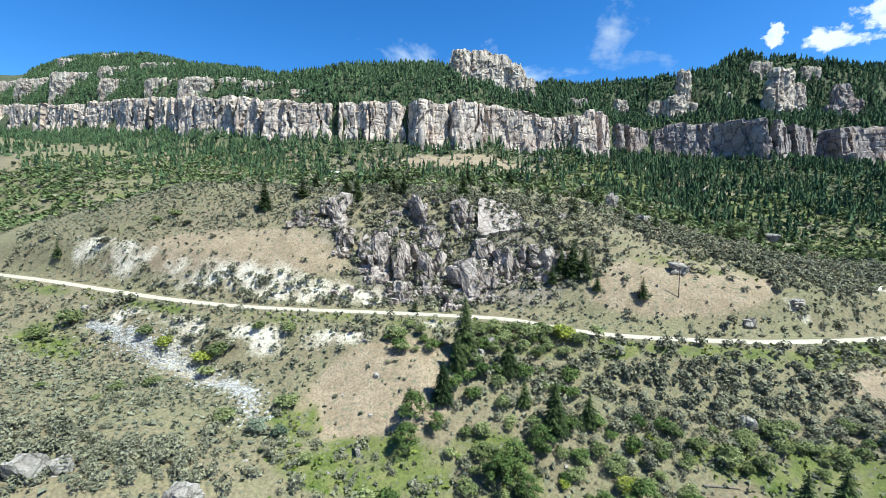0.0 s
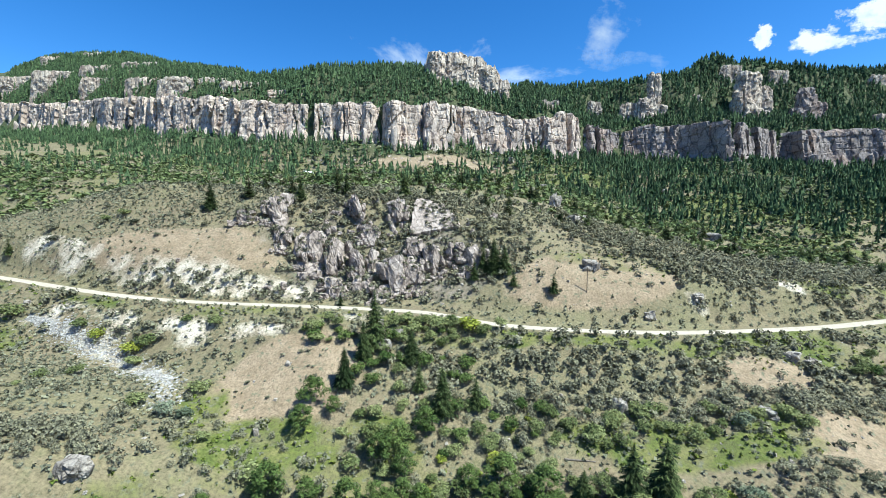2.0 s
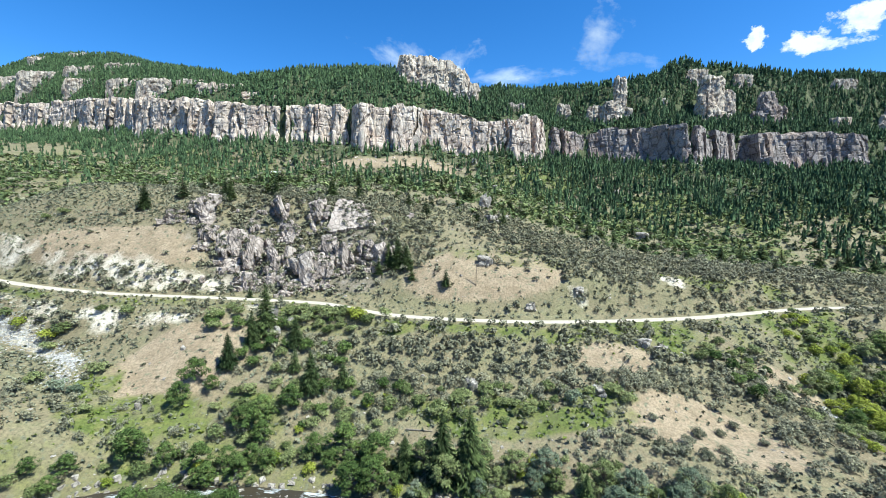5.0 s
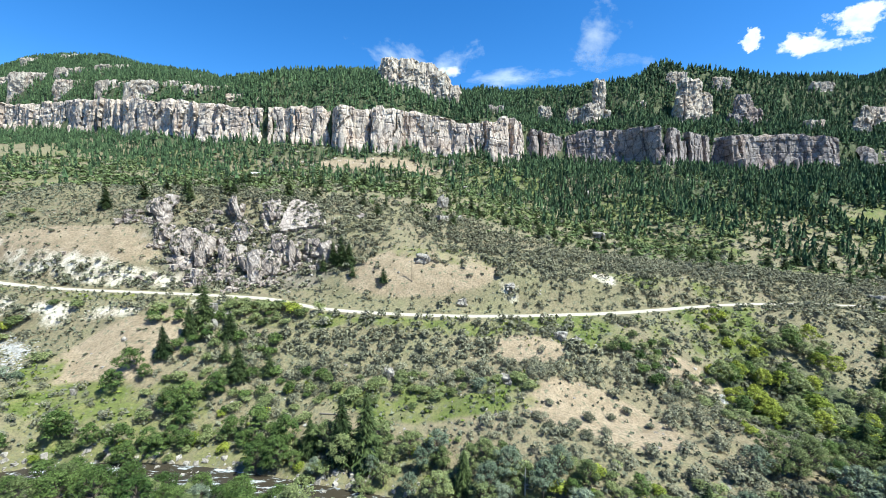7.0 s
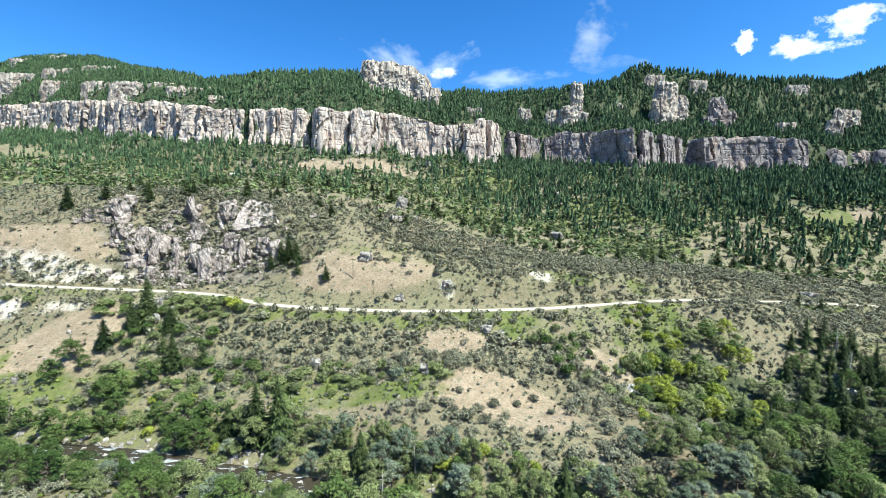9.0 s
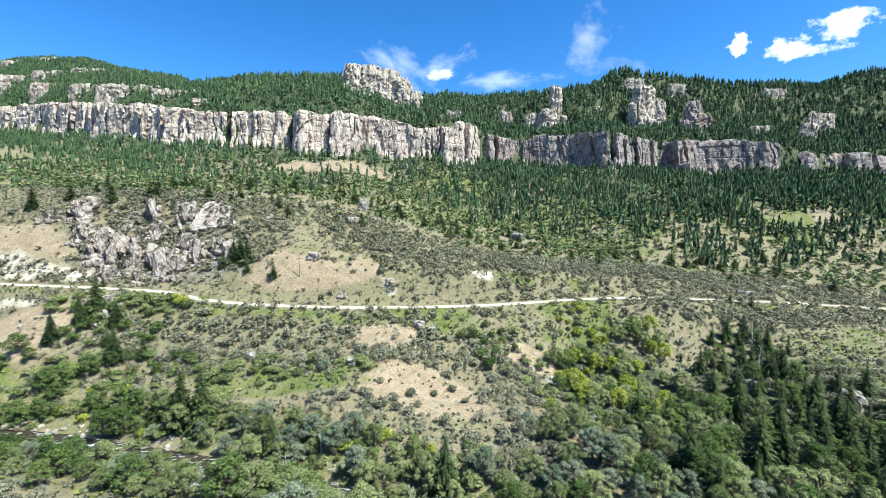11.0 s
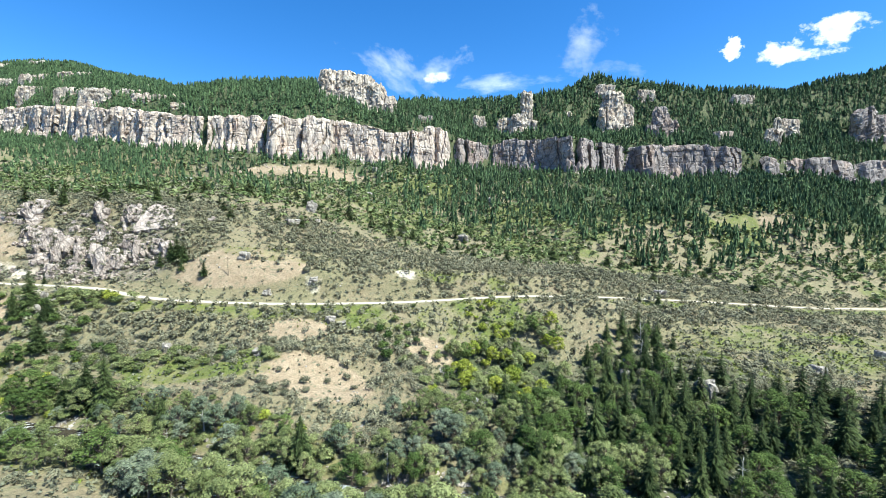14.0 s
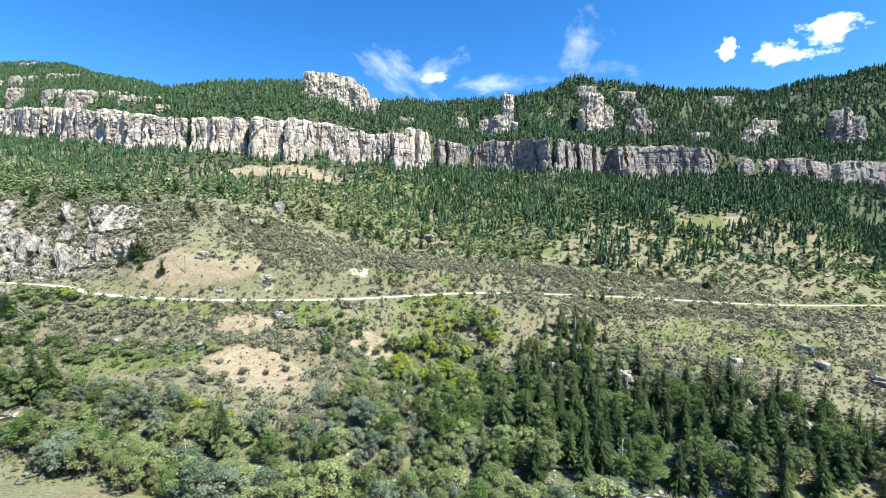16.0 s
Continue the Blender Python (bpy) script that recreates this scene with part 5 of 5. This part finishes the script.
for k in range(5):
    r5 = np.random.default_rng(700 + k)
    lump = [(0, 0, 0.38, 0.30)] + [(0.26 * math.cos(a), 0.26 * math.sin(a), 0.22 + 0.28 * r5.random(), 0.17 + 0.1 * r5.random()) for a in np.linspace(0, 6.28, 7)[:-1] + r5.random()]
    bv, bt = leaf_cloud(710 + k, lump, 660, 0.048, 0.6)
    bush_meshes.append((bv, bt))
BUSH_KINDS = [mesh_of("bush", *bush_meshes[k], (LEAF, LEAF, YELLOW, LEAF, SILVER)[k], np.full(len(bush_meshes[k][0]), 0.0)) for k in range(5)]
for k, (x, y, w) in enumerate(BUSHES + BUSHES_ROAD):
    w = w * 1.2 if 5 < x < 35 else w
    kind = 4 if (x, y) in ((80, 70.5), (-33, 71), (-29, 71)) else 2 if k in (4, 17, 5, 25) else (0, 1, 3)[k % 3]
    ob = new("bush", BUSH_KINDS[kind])
    ob.matrix_basis = pose(x, y, ground(x, y) - 0.1, 0, 0, 77 * k % 360) @ Matrix.Diagonal((w, w, w * turns.uniform(0.75, 1.0), 1))
    tagged(ob, "silvery green rounded bush on the slope" if kind == 4 else "yellow-green rounded bush on the slope" if kind == 2 else "rounded green bush standing on dry ground", "bush")


BUSH_DEEP = mesh_of("bush", *bush_meshes[3], DEEP, np.full(len(bush_meshes[3][0]), 0.0))


def draw_bushes(x, y):
    return spots(x, y, [(9, 86, 7, 9, 0), (18, 80, 12, 7, 0), (30, 72, 14, 6, 0), (24, 96, 18, 2.5, 0), (-6, 94, 6, 4, 0), (128, 84, 8, 10, 0)]) * (np.abs(y - road_y(x)) > 4)


for x, y in spread(900, (-14, 140, 64, 102), draw_bushes, 2.6, 19)[:95]:
    w = turns.uniform(2.0, 4.4)
    deep = turns.random() < 0.6
    ob = new("bush", BUSH_DEEP if deep else BUSH_KINDS[turns.randrange(2)])
    ob.matrix_basis = pose(x, y, ground(x, y) - 0.1, 0, 0, turns.uniform(0, 360)) @ Matrix.Diagonal((w, w, w * turns.uniform(0.8, 1.3), 1))
    tagged(ob, "deep green dense bush in a draw below the road" if deep else "fresh green bush in a draw below the road", "bush", "bushes in the draw")


# dark rounded shrubs that stand singly on the sandy mounds: x, y, width
SHRUBS = [(115, 68, 2.6), (110, 65, 2.4), (104, 63, 3.0), (100, 60, 3.0), (97, 57, 3.2), (94, 59, 3.0), (101, 56, 2.8), (92, 62, 2.6), (106, 58, 2.5), (88, 60, 3.0), (118, 63, 2.2), (96, 66, 2.2),
          (-22, 82, 1.2), (-12, 88, 1.4), (-6, 80, 1.0), (-16, 78, 1.1), (-9, 84, 0.9), (-110, 134.5, 4.0), (-115, 140, 4.2), (-84, 137, 3.2), (-66, 138, 3.0), (-72, 130, 2.2), (-58, 133, 2.4), (-100, 146, 2.6), (-48, 138, 3.0)]
DARK_SHRUB = mesh_of("shrub", *bush_meshes[1], SAGE, np.full(len(bush_meshes[1][0]), 0.0))
for x, y, w in SHRUBS:
    ob = new("shrub", DARK_SHRUB)
    ob.matrix_basis = pose(x, y, ground(x, y) - 0.1, 0, 0, turns.uniform(0, 360)) @ Matrix.Diagonal((w, w, w * turns.uniform(0.75, 1.0), 1))
    tagged(ob, "dark rounded shrub standing alone on sandy ground", "shrub", "shrubs on the sandy mounds")


# thickets of bushes between the stream and the foot of the slope
def bank_bushes(x, y):
    d = y - river_y(x)
    reach = 8 + 8 * smooth(0, 25, x)
    near = smooth(4.5, 6, d) * (1 - smooth(reach, reach + 5, d)) * smooth(-30, -22, x) * (1 - smooth(120, 140, x)) * (0.5 + 0.5 * smooth(-0.3, 0.3, fbm(x / 10, y / 10, 2, 97)))
    far = spots(x, y, [(60, 72, 22, 5, 0), (24, 95, 17, 4.5, 0), (14, 68, 16, 7, 0), (152, 72, 16, 14, 0), (160, 100, 10, 8, 0)]) * 0.9
    return np.maximum(near, far) * (1 - spots(x, y, [(*g, 0) for g in OPEN_WATER])) * (1 - spots(x, y, [(107, 62, 17, 10, 5)])) * (np.abs(y - road_y(x)) > 5)


for k, (x, y) in enumerate(spread(4200, (-32, 178, 14, 112), bank_bushes, 2.4, 16)[:330]):
    w = turns.uniform(1.8, 4.2)
    gold = turns.random() < (0.4 if x > 140 else 0.08)
    ob = new("bush", BUSH_KINDS[2 if gold else (0, 1, 3)[k % 3]])
    ob.matrix_basis = pose(x, y, ground(x, y) - 0.1, 0, 0, turns.uniform(0, 360)) @ Matrix.Diagonal((w, w, w * turns.uniform(0.8, 1.15), 1))
    tagged(ob, "yellow-green leafy bush in the valley bottom" if gold else "fresh green leafy bush in the valley bottom", "bush", "bushes along the stream")


# bushes rooted in the clefts of the crag
def crag_shrubs():
    r = np.random.default_rng(88)
    pick = r.integers(0, len(fv), 2100)
    p = fv[pick]
    p = p[(p[:, 1] - road_y(p[:, 0]) > 6) & (r.random(2100) < 0.35 + 0.65 * (fbm(p[:, 0] / 6, p[:, 1] / 6, 2, 99) > 0))]
    top = np.concatenate(ledge_spots)
    p = np.concatenate([p, top[r.random(len(top)) < 0.16]])
    s = 0.9 + 1.4 * r.random(len(p)) ** 1.5
    me = scatter_mesh("crag_shrubs", FARBUSH, r.integers(0, 7, len(p)), p - np.array((0, 0, 0.2)), 6.3 * r.random(len(p)), s, s, r.random(len(p)), SAGE)
    tagged(new("crag_shrubs", me), "dark shrubs rooted between the rocks of the crag", "shrubs", kind="stuff")


crag_shrubs()


# dead trees by the stream
def dead_tree(x, y, h, seed):
    r = random.Random(seed)
    top = (r.uniform(-0.1, 0.1) * h, r.uniform(-0.1, 0.1) * h, h)
    rows = [((0, 0, -0.3), (top[0] * 0.5, top[1] * 0.5, h * 0.5), 0.16, 0.10), ((top[0] * 0.5, top[1] * 0.5, h * 0.5), top, 0.10, 0.03)]
    for i in range(16):
        f, a = r.uniform(0.25, 0.95), r.uniform(0, 6.3)
        q = h * r.uniform(0.12, 0.3) * (1.2 - f)
        b = (top[0] * f, top[1] * f, h * f)
        e = (b[0] + q * math.cos(a), b[1] + q * math.sin(a), b[2] + q * r.uniform(0.1, 0.7))
        rows.append((b, e, 0.05, 0.02))
        rows.append((e, (e[0] + q * 0.5 * math.cos(a + 0.7), e[1] + q * 0.5 * math.sin(a + 0.7), e[2] + q * 0.5), 0.03, 0.012))
    ob = new("dead_tree", mesh_of("dead_tree", *limbs(rows, 5), BLEACHED))
    ob.location = (x, y, ground(x, y))
    tagged(ob, "leafless bleached dead tree among green trees", "dead tree")


for k, (x, y, h) in enumerate([(12, 47, 6), (86, 45, 5.5), (80, 41, 6), (106, 31, 6), (200, 24, 9), (212, 88, 9), (72, 36, 5), (131, 30, 6), (208, 80, 7)]):
    dead_tree(x, y, h, 40 + k)


# ---- cabin, poles, log ----
def box_mesh(name, sx, sy, sz, mat, bevel=0.03):
    bm = bmesh.new()
    bmesh.ops.create_cube(bm, size=1, matrix=Matrix.Diagonal((sx, sy, sz, 1)))
    bmesh.ops.bevel(bm, geom=bm.edges[:], offset=bevel, segments=1, affect="EDGES")
    me = bpy.data.meshes.new(name)
    bm.to_mesh(me)
    bm.free()
    me.materials.append(mat)
    return me


GLASS = plain_material("dark window glass", (0.02, 0.022, 0.025), (0.03, 0.032, 0.035), 0.5, 0.1, 0)


def build_cabin(x, y, turn):
    ob = tagged(new("cabin"), "small weathered grey wooden cabin with metal roof", "cabin")
    ob.matrix_basis = pose(x, y, ground(x, y), 0, 0, turn)
    w, d, h = 7.5, 5.5, 2.6
    for name, sx, sy, px, py in (("wall", w, 0.25, 0, -d / 2), ("wall", w, 0.25, 0, d / 2), ("wall", 0.25, d - 0.26, -w / 2 + 0.13, 0), ("wall", 0.25, d - 0.26, w / 2 - 0.13, 0)):
        part(name, box_mesh(name, sx, sy, h + 1.2, PLANK), ob, "", pose(px, py, h / 2 - 0.6))
    for s in (-1, 1):
        gable = bpy.data.meshes.new("gable")
        gable.from_pydata([(-0.1, -d / 2, 0), (-0.1, d / 2, 0), (-0.1, 0, 1.75), (0.1, -d / 2, 0), (0.1, d / 2, 0), (0.1, 0, 1.75)], [], [(0, 2, 1), (3, 4, 5), (0, 1, 4, 3), (1, 2, 5, 4), (2, 0, 3, 5)])
        gable.materials.append(PLANK)
        part("gable", gable, ob, "", pose(s * (w / 2 - 0.13), 0, h))
        part("roof", box_mesh("roof", w + 1.2, d / 2 + 1.3, 0.14, TIN), ob, "pale metal roof slope", pose(0, s * (d / 4 + 0.22), h + 0.78, -s * 28))
    door = part("door", box_mesh("door", 1.0, 0.08, 2.0, BARK), ob, "", pose(-1.6, -d / 2 - 0.17, 1.0))
    part("handle", box_mesh("handle", 0.05, 0.06, 0.16, TIN, 0.01), door, "", pose(0.38, -0.07, 0))
    window = part("window", box_mesh("window", 1.1, 0.08, 0.9, BARK), ob, "", pose(1.8, -d / 2 - 0.17, 1.5))
    for s in (-1, 1):
        part("pane", box_mesh("pane", 0.44, 0.02, 0.72, GLASS, 0.004), window, "dark glass pane", pose(s * 0.26, -0.045, 0))


build_cabin(-88, 346, 38)


def utility_pole(x, y, h):
    ob = tagged(new("utility_pole"), "weathered wooden utility pole on the slope", "utility pole")
    ob.location = (x, y, ground(x, y))
    part("pole", mesh_of("pole", *limbs([((0, 0, -0.5), (0, 0, h), 0.13, 0.09)], 10), BARK), ob)
    arm = part("crossarm", box_mesh("crossarm", 1.8, 0.12, 0.14, BARK), ob, "", pose(0, -0.15, h - 0.5))
    for s in (-0.8, 0.8):
        part("insulator", mesh_of("insulator", *limbs([((0, 0, 0), (0, 0, 0.2), 0.05, 0.03)], 8), TIN), arm, "", pose(s, 0, 0.07))


utility_pole(62, 108, 7.0)
log_a = np.array((43.5, 65.8, ground(43.5, 65.8) + 0.16))
log_b = np.array((49.0, 65.0, ground(49.0, 65.0) + 0.12))
log = new("fallen_log", mesh_of("fallen_log", *limbs([((0, 0, 0), tuple(log_b - log_a), 0.19, 0.10)], 9), PLANK))
log.location = log_a
tagged(log, "grey weathered fallen log lying on green grass", "log")


# ---- clouds, far off ----
def cloud(name, az, el, dist, wide, tall, seed, soft, amount, label, stretch=(1, 1), bright=1.0, tilt=0.0):
    """A far sheet of cloud: ragged where its grain runs out."""
    m, t, b = material(name + " vapour", 1.0)
    uv = t.nodes.new("ShaderNodeTexCoord")
    ctr = t.nodes.new("ShaderNodeVectorMath")
    ctr.operation = "SUBTRACT"
    t.links.new(uv.outputs["Generated"], ctr.inputs[0])
    ctr.inputs[1].default_value = (0.5, 0.5, 0.5)
    scl = t.nodes.new("ShaderNodeVectorMath")
    scl.operation = "MULTIPLY"
    t.links.new(ctr.outputs[0], scl.inputs[0])
    scl.inputs[1].default_value = (2, 2, 0)
    ln = t.nodes.new("ShaderNodeVectorMath")
    ln.operation = "LENGTH"
    t.links.new(scl.outputs[0], ln.inputs[0])
    off = t.nodes.new("ShaderNodeVectorMath")
    off.operation = "MULTIPLY_ADD"
    t.links.new(uv.outputs["Generated"], off.inputs[0])
    off.inputs[1].default_value = (stretch[0], stretch[1], 0)
    off.inputs[2].default_value = (seed * 3.1, seed * 1.7, seed)
    n = grain(t, off.outputs[0], 1.0, 9, 0.62)
    f = t.nodes.new("ShaderNodeMath")
    f.operation = "MULTIPLY_ADD"
    t.links.new(ln.outputs["Value"], f.inputs[0])
    f.inputs[1].default_value = -0.55
    t.links.new(n, f.inputs[2])
    r = node(t, "ShaderNodeMapRange", From_Min=amount, From_Max=amount + soft)
    t.links.new(f.outputs[0], r.inputs["Value"])
    e, tr, mx = t.nodes.new("ShaderNodeEmission"), t.nodes.new("ShaderNodeBsdfTransparent"), t.nodes.new("ShaderNodeMixShader")
    t.links.new(steps(t, n, (0.35, (0.62, 0.72, 0.88)), (0.55, (1, 1, 1))), e.inputs["Color"])
    e.inputs["Strength"].default_value = bright
    dens = times(t, r.outputs[0], 0.97 if soft < 0.2 else 0.46)
    t.links.new(dens, mx.inputs[0])
    t.links.new(tr.outputs[0], mx.inputs[1])
    t.links.new(e.outputs[0], mx.inputs[2])
    t.links.new(mx.outputs[0], t.nodes["Material Output"].inputs["Surface"])
    a, c = radians(az), radians(el)
    p = Vector((math.sin(a) * math.cos(c), math.cos(a) * math.cos(c), math.sin(c))) * dist + Vector((80, -29, 60))
    g = np.linspace(-0.5, 0.5, 9)
    X, Y = np.meshgrid(g * wide, g * tall, indexing="ij")
    ob = new(name, mesh_of(name, np.stack([X, Y, 0 * X], 2).reshape(-1, 3), grid_faces(9, 9), m))
    ob.matrix_basis = look(p, (80, -29, 60), tilt)
    ob.visible_shadow = False
    return tagged(ob, label, "cloud", kind="structure")


cloud("cumulus_cloud", 36.1, 18.0, 3700, 340, 330, 3, 0.08, 0.27, "small bright white fair-weather cloud", (3, 3), 0.6)
cloud("cumulus_cloud", 41.4, 16.3, 3700, 950, 330, 5, 0.10, 0.28, "long white fair-weather cloud with ragged edge", (5, 2.2), 0.6, 8)
cloud("cumulus_cloud", 44.4, 17.9, 3720, 750, 420, 8, 0.10, 0.28, "white fair-weather cloud with ragged edge", (4, 2.6), 0.6, 10)
cloud("cumulus_cloud", 1.4, 17.9, 4200, 520, 300, 12, 0.16, 0.28, "small soft white cloud above the ridge", (3, 2.4), 0.6)
cloud("cirrus_cloud", -4.6, 18.8, 4300, 1500, 560, 14, 0.40, 0.20, "thin white wisp of high cloud", (4.5, 3.0), 0.7, 30)
cloud("cirrus_cloud", 1.5, 19.0, 4320, 1000, 500, 31, 0.40, 0.20, "thin white veil round a small cloud", (3.5, 2.5), 0.7, -14)
cloud("cirrus_cloud", 10.0, 16.9, 4350, 1900, 340, 17, 0.40, 0.20, "thin streak of high white cloud", (5, 2), 0.75, -4)
cloud("cirrus_cloud", 20.2, 21.2, 4300, 800, 1100, 21, 0.40, 0.26, "thin feathered wisp of high cloud", (3.0, 5.0), 0.6, 24)
cloud("cirrus_cloud", 22.0, 18.0, 4350, 1500, 420, 25, 0.45, 0.27, "faint veil of high cloud", (4, 2), 0.6, 10)
